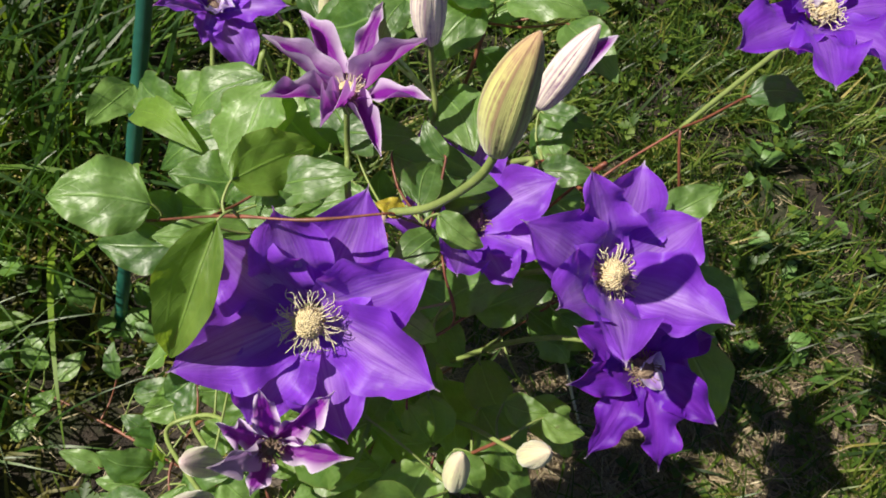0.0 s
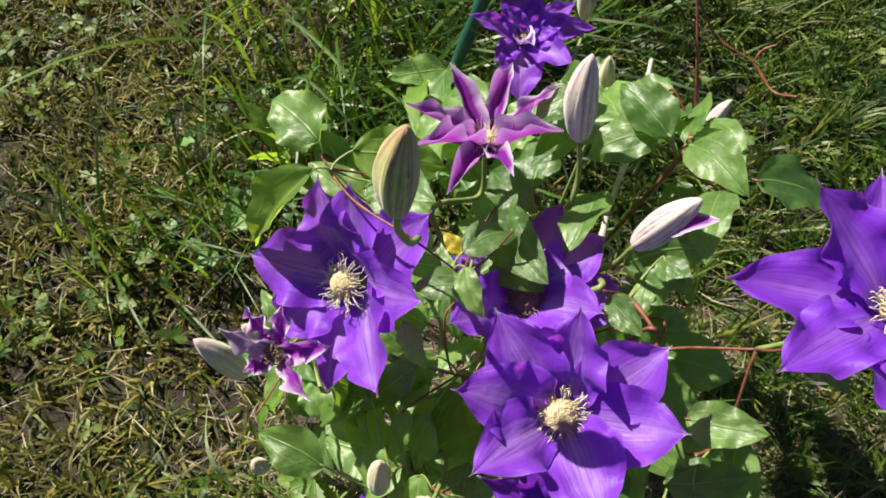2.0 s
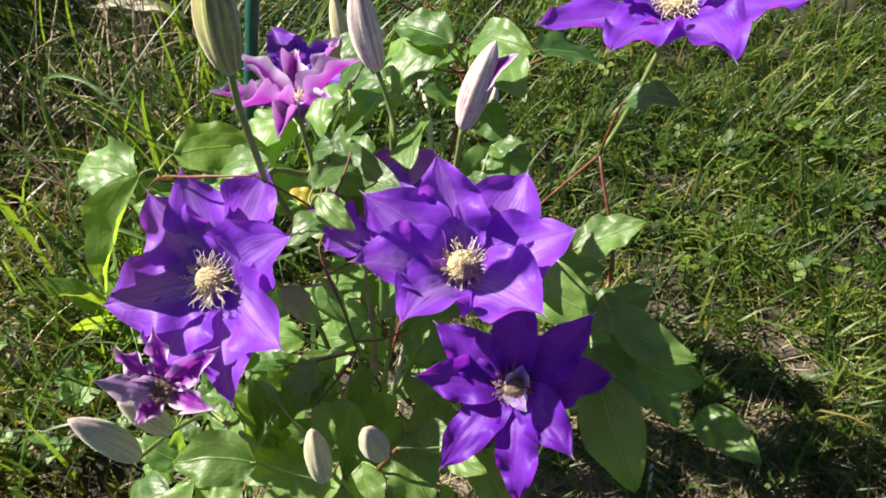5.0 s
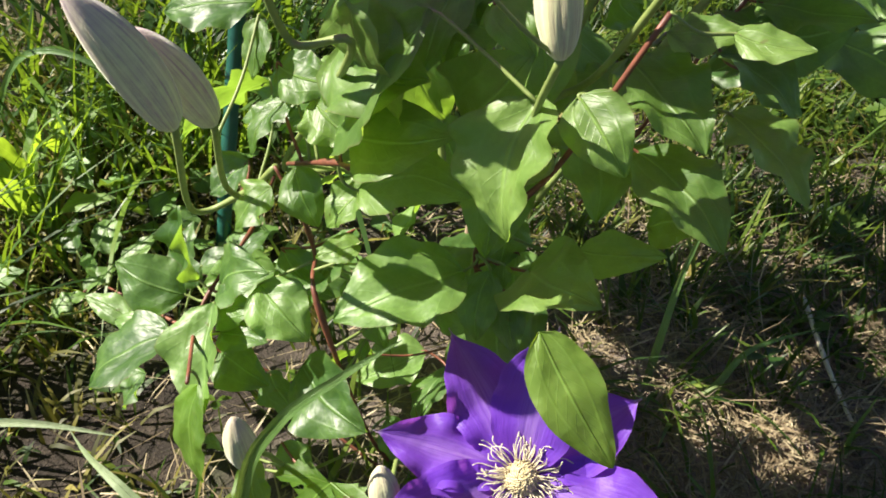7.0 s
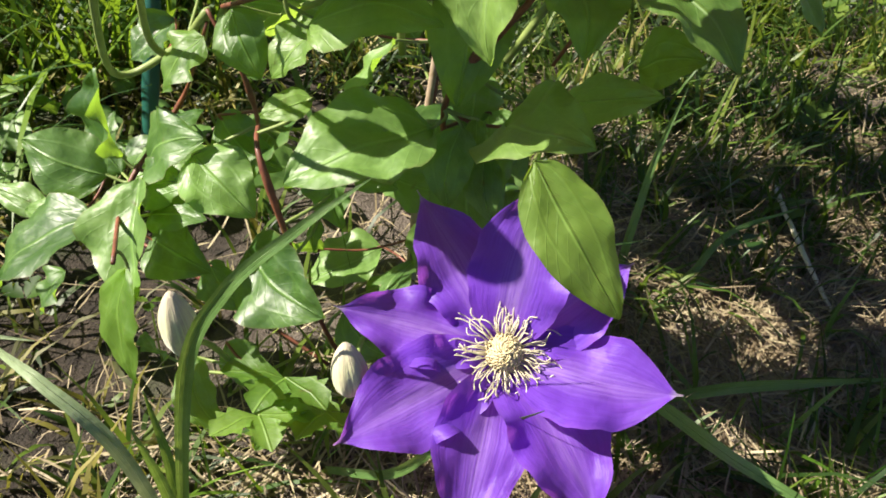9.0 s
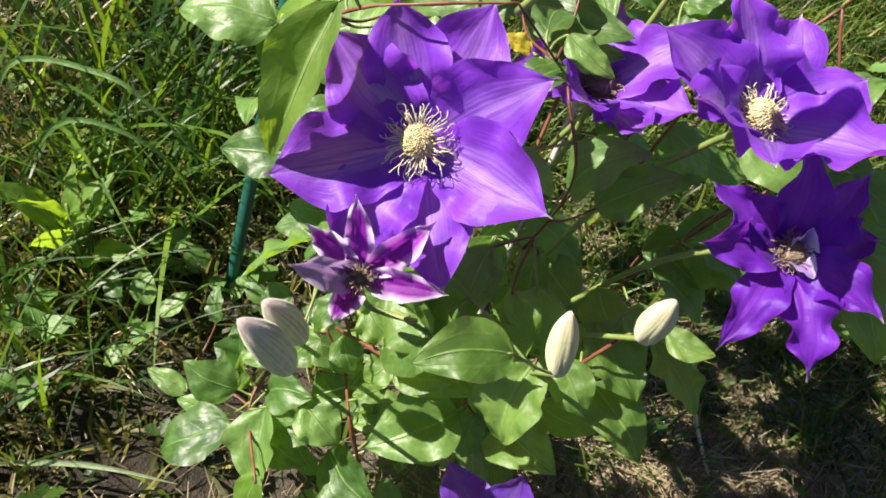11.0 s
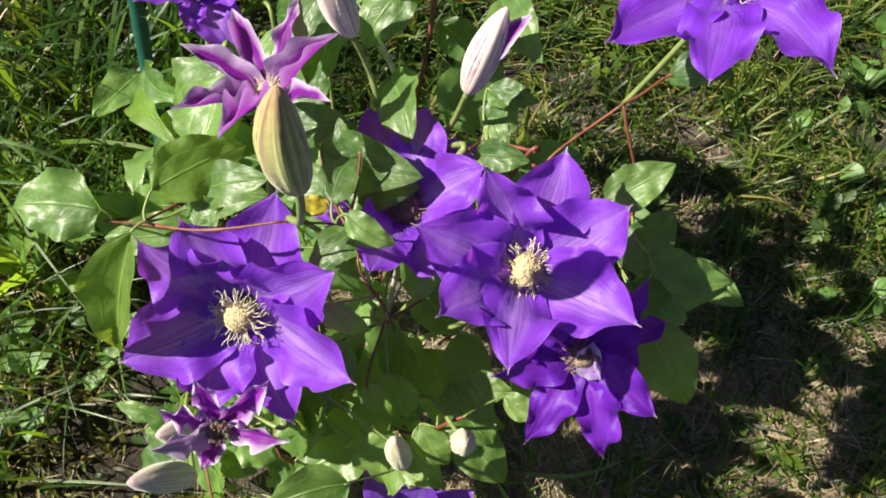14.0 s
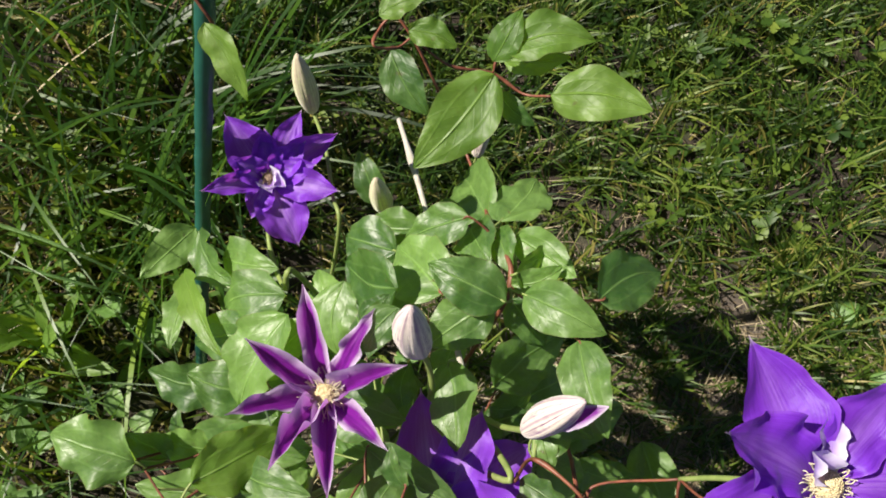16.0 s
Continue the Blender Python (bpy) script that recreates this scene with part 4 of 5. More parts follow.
stem(clematis, [(0.052, 0.180, 0.294), (0.057, 0.194, 0.259), (0.078, 0.194, 0.258), (0.006, 0.289, 0.141), (0.080, 0.220, 0.200)], 0.0014, 0.0016, STEM)
stem(clematis, [(0.028, 0.160, 0.241), (-0.012, 0.225, 0.155), (0.010, 0.237, 0.162), (0.031, 0.224, 0.186)], 0.0014, 0.0016, STEM)
stem(clematis, [(0.027, 0.187, 0.227), (0.004, 0.230, 0.167), (0.018, 0.236, 0.160), (0.031, 0.225, 0.186)], 0.0014, 0.0016, STEM)
stem(clematis, [(0.031, 0.224, 0.187), (0.043, 0.219, 0.167), (0.047, 0.220, 0.145), (0.058, 0.191, 0.143), (0.075, 0.200, 0.050), (0.090, 0.220, -0.010)], 0.0008, 0.0011, VINE, bumps=(0.3, 0.62))
stem(clematis, [(0.030, 0.225, 0.181), (0.008, 0.242, 0.138), (-0.005, 0.228, 0.118), (-0.009, 0.205, 0.108), (0.013, 0.154, 0.122)], 0.0007, 0.0009, VINE, bumps=(0.3, 0.62))
stem(clematis, [(0.036, 0.227, 0.187), (0.064, 0.206, 0.205), (0.079, 0.194, 0.212), (0.100, 0.220, 0.200)], 0.001, 0.001, VINE, bumps=(0.3, 0.62))
stem(clematis, [(0.178, 0.184, 0.299), (0.160, 0.215, 0.251), (0.147, 0.217, 0.239), (0.143, 0.204, 0.243)], 0.0013, 0.0015, STEM)
stem(clematis, [(0.148, 0.172, 0.274), (0.141, 0.191, 0.242), (0.148, 0.193, 0.224), (0.130, 0.210, 0.200)], 0.0013, 0.0015, STEM)
stem(clematis, [(0.103, 0.131, 0.101), (0.100, 0.150, 0.085), (0.095, 0.190, 0.060), (0.095, 0.230, 0.000)], 0.0012, 0.0012, STEM)
stem(clematis, [(0.045, 0.134, 0.108), (0.045, 0.150, 0.090), (0.050, 0.170, 0.050), (0.070, 0.200, 0.000)], 0.0012, 0.0012, STEM)
stem(clematis, [(0.153, 0.152, 0.102), (0.155, 0.175, 0.080), (0.140, 0.210, 0.060), (0.120, 0.240, 0.000)], 0.0016, 0.0018, STEM)
stem(clematis, [(0.064, 0.236, 0.328), (0.072, 0.265, 0.300), (0.085, 0.280, 0.240), (0.095, 0.275, 0.150)], 0.0016, 0.0018, STEM)
stem(clematis, [(0.197, 0.250, 0.371), (0.190, 0.272, 0.340), (0.165, 0.290, 0.280), (0.130, 0.290, 0.180)], 0.0016, 0.0018, STEM)
stem(clematis, [(0.232, 0.227, 0.324), (0.222, 0.252, 0.300), (0.190, 0.270, 0.250), (0.140, 0.280, 0.150)], 0.0016, 0.0018, STEM)
stem(clematis, [(0.137, 0.292, 0.338), (0.135, 0.300, 0.300), (0.125, 0.305, 0.240), (0.115, 0.290, 0.150)], 0.0016, 0.0018, STEM)
stem(clematis, [(0.014, 0.590, 0.327), (0.041, 0.579, 0.307), (0.069, 0.565, 0.266), (0.103, 0.542, 0.221), (0.124, 0.451, 0.342), (0.141, 0.409, 0.371), (0.130, 0.370, 0.280), (0.110, 0.300, 0.150), (0.100, 0.270, -0.010)], 0.0010, 0.0014, VINE, bumps=(0.3, 0.62))
stem(clematis, [(0.041, 0.579, 0.307), (0.069, 0.585, 0.276), (0.099, 0.594, 0.268), (0.125, 0.589, 0.261), (0.144, 0.585, 0.275)], 0.0008, 0.001, VINE, bumps=(0.3, 0.62))
stem(clematis, [(0.100, 0.594, 0.268), (0.100, 0.601, 0.276), (0.106, 0.607, 0.283)], 0.0007, 0.0008, VINE, bumps=(0.3, 0.62))
stem(clematis, [(0.041, 0.579, 0.307), (0.033, 0.568, 0.306), (0.021, 0.556, 0.321), (0.020, 0.573, 0.315), (0.024, 0.582, 0.318)], 0.0008, 0.001, VINE, bumps=(0.3, 0.62))
stem(clematis, [(0.046, 0.537, 0.268), (0.072, 0.490, 0.285), (0.100, 0.435, 0.305), (0.124, 0.383, 0.322), (0.138, 0.350, 0.300), (0.120, 0.300, 0.150), (0.100, 0.270, -0.010)], 0.0017, 0.0019, CANE, label="grey dry leafless old cane", bumps=(0.12, 0.36, 0.62))
stem(clematis, [(0.100, 0.270, -0.010), (0.105, 0.280, 0.100), (0.110, 0.300, 0.200), (0.100, 0.320, 0.300)], 0.0019, 0.0015, OLD_VINE, bumps=(0.3, 0.62))
stem(clematis, [(0.110, 0.265, -0.010), (0.130, 0.250, 0.080), (0.120, 0.220, 0.160), (0.150, 0.200, 0.220), (0.178, 0.200, 0.280)], 0.0014, 0.0010, VINE, bumps=(0.3, 0.62))

leaf(clematis, (0.124, 0.445, 0.507), (0.162, 0.447, 0.514), 0.52, YOUNG, stalk=True)
leaf(clematis, (0.103, 0.461, 0.504), (0.135, 0.470, 0.513), 0.5, YOUNG, stalk=True)
leaf(clematis, (0.099, 0.456, 0.501), (0.104, 0.474, 0.513), 0.55, YOUNG, stalk=True)
leaf(clematis, (0.103, 0.465, 0.489), (0.129, 0.472, 0.495), 0.45, YOUNG, stalk=True)
leaf(clematis, (0.101, 0.455, 0.494), (0.080, 0.414, 0.474), 0.5, YOUNG, stalk=True)
leaf(clematis, (0.062, 0.465, 0.491), (0.083, 0.465, 0.489), 0.55, YOUNG, stalk=True)
leaf(clematis, (0.057, 0.456, 0.487), (0.079, 0.439, 0.475), 0.55, stalk=True)
leaf(clematis, (0.105, 0.454, 0.482), (0.123, 0.446, 0.479), 0.45, stalk=True)
leaf(clematis, (0.049, 0.466, 0.494), (0.065, 0.477, 0.499), 0.55, YOUNG, stalk=True)
leaf(clematis, (0.183, 0.408, 0.396), (0.217, 0.441, 0.374), 0.58, stalk=True)
leaf(clematis, (0.146, 0.400, 0.396), (0.188, 0.389, 0.407), 0.55, stalk=True)
leaf(clematis, (0.145, 0.410, 0.349), (0.172, 0.392, 0.334), 0.6, stalk=True)
leaf(clematis, (0.176, 0.383, 0.404), (0.198, 0.341, 0.410), 0.5, stalk=True)
leaf(clematis, (0.138, 0.392, 0.401), (0.096, 0.400, 0.400), 0.6, stalk=True)
leaf(clematis, (0.131, 0.390, 0.401), (0.108, 0.366, 0.376), 0.62, stalk=True)
leaf(clematis, (0.108, 0.391, 0.387), (0.077, 0.418, 0.358), 0.7, stalk=True)
leaf(clematis, (0.077, 0.419, 0.344), (0.044, 0.428, 0.317), 0.7, stalk=True)
leaf(clematis, (0.085, 0.385, 0.394), (0.052, 0.403, 0.351), 0.65, stalk=True)
leaf(clematis, (0.112, 0.446, 0.346), (0.128, 0.417, 0.373), 0.6, stalk=True)
leaf(clematis, (0.129, 0.458, 0.335), (0.146, 0.504, 0.307), 0.6, stalk=True)
leaf(clematis, (0.126, 0.443, 0.360), (0.141, 0.417, 0.370), 0.55, stalk=True)
leaf(clematis, (0.137, 0.439, 0.368), (0.172, 0.421, 0.383), 0.55, stalk=True)
leaf(clematis, (0.141, 0.410, 0.374), (0.163, 0.424, 0.385), 0.55, stalk=True)
leaf(clematis, (0.052, 0.462, 0.294), (0.031, 0.490, 0.303), 0.5, stalk=True)
leaf(clematis, (0.085, 0.444, 0.323), (0.053, 0.444, 0.305), 0.7, stalk=True)
leaf(clematis, (0.123, 0.461, 0.324), (0.102, 0.509, 0.265), 0.5, stalk=True)
leaf(clematis, (0.089, 0.451, 0.317), (0.110, 0.476, 0.296), 0.6, stalk=True)
leaf(clematis, (0.073, 0.365, 0.399), (0.083, 0.378, 0.406), 0.6, stalk=True)
leaf(clematis, (-0.016, 0.273, 0.349), (-0.064, 0.274, 0.341), 0.72, stalk=True)
leaf(clematis, (-0.008, 0.279, 0.320), (-0.031, 0.285, 0.333), 0.95, stalk=True)
leaf(clematis, (0.013, 0.289, 0.327), (-0.015, 0.288, 0.327), 0.85, stalk=True)
leaf(clematis, (0.020, 0.271, 0.380), (0.055, 0.308, 0.366), 0.55, YOUNG, stalk=True)
leaf(clematis, (0.018, 0.247, 0.385), (0.003, 0.207, 0.327), 0.36, YOUNG, fold=.5, stalk=True)
leaf(clematis, (0.035, 0.282, 0.363), (0.075, 0.281, 0.384), 0.5, stalk=True)
leaf(clematis, (0.030, 0.272, 0.336), (-0.015, 0.262, 0.338), 0.5, stalk=True)
leaf(clematis, (0.031, 0.272, 0.361), (0.053, 0.273, 0.370), 0.6, stalk=True)
leaf(clematis, (-0.063, 0.425, 0.250), (-0.081, 0.379, 0.260), 0.5, stalk=True)
leaf(clematis, (-0.057, 0.421, 0.259), (-0.017, 0.389, 0.277), 0.5, stalk=True)
leaf(clematis, (-0.067, 0.399, 0.190), (-0.060, 0.347, 0.211), 0.45, stalk=True)
leaf(clematis, (-0.054, 0.389, 0.268), (-0.005, 0.341, 0.302), 0.25, YOUNG, stalk=True)
leaf(clematis, (0.021, 0.358, 0.308), (-0.031, 0.349, 0.268), 0.45, stalk=True)
leaf(clematis, (0.030, 0.368, 0.340), (0.017, 0.315, 0.310), 0.6, stalk=True)
leaf(clematis, (-0.036, 0.409, 0.258), (0.007, 0.403, 0.293), 0.55, stalk=True)
leaf(clematis, (0.023, 0.381, 0.328), (-0.016, 0.372, 0.287), 0.5, stalk=True)
leaf(clematis, (-0.033, 0.464, 0.451), (-0.007, 0.442, 0.431), 0.4, YOUNG, stalk=True)
leaf(clematis, (0.055, 0.391, 0.356), (0.064, 0.354, 0.338), 0.6, stalk=True)
leaf(clematis, (0.089, 0.372, 0.410), (0.080, 0.350, 0.395), 0.6, stalk=True)
leaf(clematis, (0.015, 0.339, 0.310), (0.045, 0.371, 0.343), 0.5, stalk=True)
leaf(clematis, (0.093, 0.310, 0.366), (0.146, 0.295, 0.373), 0.5, stalk=True)
leaf(clematis, (0.121, 0.365, 0.355), (0.137, 0.321, 0.360), 0.62, stalk=True)
leaf(clematis, (0.175, 0.340, 0.345), (0.193, 0.353, 0.372), 0.6, stalk=True)
leaf(clematis, (0.276, 0.380, 0.204), (0.318, 0.321, 0.194), 0.5, stalk=True)
leaf(clematis, (0.265, 0.281, 0.340), (0.312, 0.274, 0.327), 0.42, stalk=True)
leaf(clematis, (0.267, 0.255, 0.316), (0.300, 0.219, 0.281), 0.5, stalk=True)
leaf(clematis, (0.328, 0.345, 0.183), (0.372, 0.316, 0.190), 0.5, stalk=True)
leaf(clematis, (0.174, 0.357, 0.362), (0.201, 0.345, 0.372), 0.5, stalk=True)
leaf(clematis, (0.171, 0.316, 0.363), (0.198, 0.309, 0.374), 0.55, stalk=True)
leaf(clematis, (0.116, 0.296, 0.386), (0.104, 0.312, 0.393), 0.5, stalk=True)
leaf(clematis, (0.105, 0.273, 0.379), (0.115, 0.305, 0.371), 0.55, stalk=True)
leaf(clematis, (0.097, 0.302, 0.359), (0.145, 0.295, 0.362), 0.55, stalk=True)
leaf(clematis, (0.014, 0.296, 0.317), (0.063, 0.298, 0.333), 0.5, stalk=True)
leaf(clematis, (0.066, 0.336, 0.344), (0.108, 0.329, 0.358), 0.5, stalk=True)
leaf(clematis, (0.083, 0.423, 0.338), (0.079, 0.357, 0.341), 0.55, stalk=True)
leaf(clematis, (0.110, 0.440, 0.374), (0.079, 0.427, 0.344), 0.5, stalk=True)
leaf(clematis, (0.141, 0.413, 0.385), (0.163, 0.440, 0.345), 0.5, stalk=True)
leaf(clematis, (0.113, 0.266, 0.384), (0.137, 0.257, 0.375), 0.5, stalk=True)
leaf(clematis, (0.077, 0.196, 0.275), (0.093, 0.216, 0.217), 0.6, stalk=True)
leaf(clematis, (0.117, 0.212, 0.156), (0.069, 0.180, 0.145), 0.72, face=(-0.44, -0.47, 0.76), stalk=True)
leaf(clematis, (0.074, 0.205, 0.194), (0.121, 0.195, 0.205), 0.60, face=(-0.28, -0.58, 0.76), stalk=True)
leaf(clematis, (0.072, 0.205, 0.219), (0.115, 0.192, 0.232), 0.70, face=(-0.28, -0.58, 0.76), stalk=True)
leaf(clematis, (0.064, 0.225, 0.246), (0.106, 0.190, 0.253), 0.72, face=(-0.44, -0.47, 0.76), stalk=True)
leaf(clematis, (0.115, 0.215, 0.222), (0.138, 0.200, 0.262), 0.77, face=(-0.30, -0.70, 0.65), stalk=True)
leaf(clematis, (0.142, 0.195, 0.250), (0.138, 0.170, 0.207), 0.72, face=(-0.45, -0.7, 0.55), fold=0.3, stalk=True)
leaf(clematis, (0.154, 0.200, 0.249), (0.173, 0.182, 0.231), 0.70, face=(-0.30, -0.70, 0.65), stalk=True)
leaf(clematis, (0.169, 0.225, 0.252), (0.198, 0.195, 0.236), 0.72, face=(0.35, -0.5, 0.75), stalk=True)
leaf(clematis, (0.176, 0.205, 0.228), (0.209, 0.178, 0.209), 0.60, face=(0.35, -0.5, 0.75), stalk=True)
leaf(clematis, (0.188, 0.225, 0.182), (0.208, 0.215, 0.193), 0.87, YOUNG, face=(-0.3, -0.6, 0.7), stalk=True)
leaf(clematis, (0.163, 0.225, 0.165), (0.195, 0.205, 0.184), 0.46, face=(-0.28, -0.58, 0.76), stalk=True)
leaf(clematis, (0.144, 0.215, 0.158), (0.173, 0.175, 0.180), 0.70, face=(0, -0.5, 0.85), stalk=True)
leaf(clematis, (0.210, 0.245, 0.226), (0.241, 0.215, 0.207), 0.60, face=(0.35, -0.5, 0.75), stalk=True)
leaf(clematis, (0.128, 0.212, 0.158), (0.126, 0.196, 0.132), 0.64, face=(-0.30, -0.70, 0.65), stalk=True)
leaf(clematis, (0.137, 0.212, 0.146), (0.143, 0.196, 0.128), 0.58, face=(-0.30, -0.70, 0.65), stalk=True)
leaf(clematis, (0.129, 0.222, 0.214), (0.126, 0.205, 0.170), 0.58, face=(0.1, -0.7, 0.6), stalk=True)
leaf(clematis, (0.122, 0.235, 0.252), (0.096, 0.225, 0.258), 0.72, face=(-0.30, -0.70, 0.65), stalk=True)
leaf(clematis, (0.122, 0.215, 0.272), (0.139, 0.200, 0.260), 0.64, YOUNG, face=(-0.30, -0.70, 0.65), stalk=True)
leaf(clematis, (0.027, 0.235, 0.248), (0.026, 0.225, 0.226), 0.58, face=(-0.44, -0.47, 0.76), stalk=True)
leaf(clematis, (0.043, 0.225, 0.221), (0.027, 0.212, 0.199), 0.52, face=(-0.44, -0.47, 0.76), stalk=True)
leaf(clematis, (0.034, 0.232, 0.230), (0.063, 0.222, 0.230), 0.70, face=(-0.44, -0.47, 0.76), stalk=True)
leaf(clematis, (0.052, 0.222, 0.223), (0.074, 0.210, 0.212), 0.81, face=(-0.44, -0.47, 0.76), stalk=True)
leaf(clematis, (0.041, 0.222, 0.189), (0.054, 0.210, 0.169), 0.72, face=(-0.44, -0.47, 0.76), stalk=True)
leaf(clematis, (0.028, 0.225, 0.175), (0.011, 0.218, 0.153), 0.81, face=(-0.44, -0.47, 0.76), stalk=True)
leaf(clematis, (0.075, 0.218, 0.190), (0.059, 0.208, 0.171), 0.70, face=(-0.44, -0.47, 0.76), stalk=True)
leaf(clematis, (0.072, 0.212, 0.162), (0.054, 0.204, 0.157), 0.64, face=(-0.28, -0.58, 0.76), stalk=True)
leaf(clematis, (-0.000, 0.262, 0.161), (-0.018, 0.252, 0.145), 0.93, face=(-0.44, -0.47, 0.76), stalk=True)
leaf(clematis, (-0.020, 0.216, 0.110), (-0.057, 0.220, 0.120), 0.77, face=(-0.44, -0.47, 0.76), stalk=True)
leaf(clematis, (-0.015, 0.222, 0.116), (-0.022, 0.230, 0.153), 0.84, face=(-0.44, -0.47, 0.76), fold=0.3, stalk=True)
leaf(clematis, (-0.001, 0.215, 0.117), (0.031, 0.205, 0.143), 0.70, face=(-0.44, -0.47, 0.76), stalk=True)
leaf(clematis, (0.025, 0.205, 0.135), (0.052, 0.192, 0.118), 0.81, face=(0.2, -0.6, 0.7), stalk=True)
leaf(clematis, (-0.001, 0.205, 0.113), (0.027, 0.198, 0.126), 0.64, face=(-0.28, -0.58, 0.76), stalk=True)
leaf(clematis, (0.029, 0.225, 0.141), (0.057, 0.215, 0.125), 0.64, face=(-0.30, -0.70, 0.65), stalk=True)
leaf(clematis, (0.003, 0.202, 0.122), (0.010, 0.165, 0.089), 0.70, face=(-0.5, -0.6, 0.6), fold=0.35, stalk=True)
leaf(clematis, (-0.016, 0.192, 0.108), (-0.059, 0.180, 0.072), 0.64, face=(-0.44, -0.47, 0.76), stalk=True)
leaf(clematis, (-0.047, 0.205, 0.059), (-0.059, 0.195, 0.039), 0.87, face=(-0.44, -0.47, 0.76), stalk=True)
leaf(clematis, (0.011, 0.165, 0.109), (0.012, 0.148, 0.062), 0.49, YOUNG, face=(-0.5, -0.7, 0.45), stalk=True)
leaf(clematis, (0.007, 0.195, 0.110), (0.034, 0.188, 0.117), 0.58, face=(-0.28, -0.58, 0.76), stalk=True)
leaf(clematis, (0.002, 0.200, 0.092), (0.033, 0.185, 0.092), 0.75, face=(-0.30, -0.70, 0.65), stalk=True)
leaf(clematis, (0.078, 0.220, 0.134), (0.082, 0.208, 0.104), 0.67, face=(-0.30, -0.70, 0.65), stalk=True)
leaf(clematis, (0.061, 0.222, 0.131), (0.068, 0.215, 0.117), 0.64, face=(-0.44, -0.47, 0.76), stalk=True)
leaf(clematis, (0.045, 0.198, 0.095), (0.084, 0.170, 0.091), 0.77, face=(-0.28, -0.58, 0.76), stalk=True)
leaf(clematis, (0.071, 0.215, 0.102), (0.069, 0.210, 0.087), 0.52, face=(-0.44, -0.47, 0.76), stalk=True)
leaf(clematis, (0.025, 0.170, 0.056), (0.044, 0.150, 0.034), 0.49, YOUNG, face=(-0.30, -0.70, 0.65), stalk=True)
leaf(clematis, (0.068, 0.160, 0.049), (0.058, 0.145, 0.032), 0.58, YOUNG, face=(-0.30, -0.70, 0.65), stalk=True)
leaf(clematis, (0.006, 0.180, 0.042), (0.002, 0.178, 0.058), 0.93, face=(-0.28, -0.58, 0.76), stalk=True)
leaf(clematis, (0.085, 0.222, 0.123), (0.104, 0.215, 0.123), 0.70, face=(-0.28, -0.58, 0.76), stalk=True)
leaf(clematis, (-0.115, 0.270, 0.075), (-0.108, 0.265, 0.061), 0.87, face=(-0.44, -0.47, 0.76), stalk=True)
leaf(clematis, (0.133, 0.215, 0.160), (0.134, 0.208, 0.152), 0.70, face=(-0.28, -0.58, 0.76), stalk=True)
leaf(clematis, (0.081, 0.225, 0.145), (0.093, 0.215, 0.145), 0.70, YOUNG, face=(-0.28, -0.58, 0.76), stalk=True)
leaf(clematis, (0.023, 0.205, 0.078), (0.041, 0.195, 0.062), 0.81, face=(-0.30, -0.70, 0.65), stalk=True)
leaf(clematis, (0.099, 0.235, 0.113), (0.126, 0.228, 0.115), 0.75, face=(-0.30, -0.70, 0.65), stalk=True)
leaf(clematis, (0.083, 0.205, 0.060), (0.106, 0.195, 0.044), 0.64, face=(-0.30, -0.70, 0.65), stalk=True)
leaf(clematis, (0.032, 0.190, 0.044), (0.053, 0.180, 0.028), 0.64, face=(-0.30, -0.70, 0.65), stalk=True)
stem(clematis, [(0.075, 0.210, 0.012), (-0.010, 0.235, 0.045), (-0.065, 0.262, 0.040), (-0.125, 0.290, 0.030)], 0.0009, 0.0007, VINE, bumps=(0.3, 0.62))
leaf(clematis, (-0.121, 0.299, 0.050), (-0.135, 0.325, 0.060), 0.60, face=(-0.3, -0.3, 0.9), stalk=True)
leaf(clematis, (-0.111, 0.292, 0.050), (-0.093, 0.314, 0.060), 0.55, face=(-0.3, -0.3, 0.9), stalk=True)
leaf(clematis, (-0.067, 0.295, 0.055), (-0.073, 0.320, 0.070), 0.50, face=(-0.3, -0.3, 0.9), stalk=True)
leaf(clematis, (-0.143, 0.295, 0.050), (-0.155, 0.319, 0.060), 0.55, face=(-0.3, -0.3, 0.9), stalk=True)
leaf(clematis, (-0.050, 0.278, 0.070), (-0.013, 0.291, 0.080), 0.50, face=(-0.3, -0.3, 0.9), stalk=True)
leaf(clematis, (-0.119, 0.263, 0.050), (-0.108, 0.283, 0.055), 0.60, face=(-0.3, -0.3, 0.9), stalk=True)
leaf(clematis, (-0.131, 0.245, 0.045), (-0.115, 0.262, 0.050), 0.55, face=(-0.3, -0.3, 0.9), stalk=True)
leaf(clematis, (-0.030, 0.243, 0.090), (-0.051, 0.254, 0.095), 0.60, face=(-0.3, -0.3, 0.9), stalk=True)
leaf(clematis, (-0.058, 0.220, 0.080), (-0.088, 0.228, 0.085), 0.45, face=(-0.3, -0.3, 0.9), stalk=True)
leaf(clematis, (-0.029, 0.207, 0.090), (-0.059, 0.209, 0.090), 0.50, face=(-0.3, -0.3, 0.9), stalk=True)
leaf(clematis, (-0.015, 0.258, 0.100), (0.001, 0.273, 0.110), 0.55, face=(-0.3, -0.3, 0.9), stalk=True)
leaf(clematis, (0.153, 0.140, 0.197), (0.1825, 0.121, 0.161), 0.43, YOUNG)
leaf(clematis, (0.180, 0.225, 0.263), (0.205, 0.220, 0.268), 0.7, stalk=True)
leaf(clematis, (0.200, 0.216, 0.269), (0.225, 0.209, 0.269), 0.55, stalk=True)
leaf(clematis, (0.133, 0.255, 0.262), (0.139, 0.222, 0.235), 0.45, stalk=True)
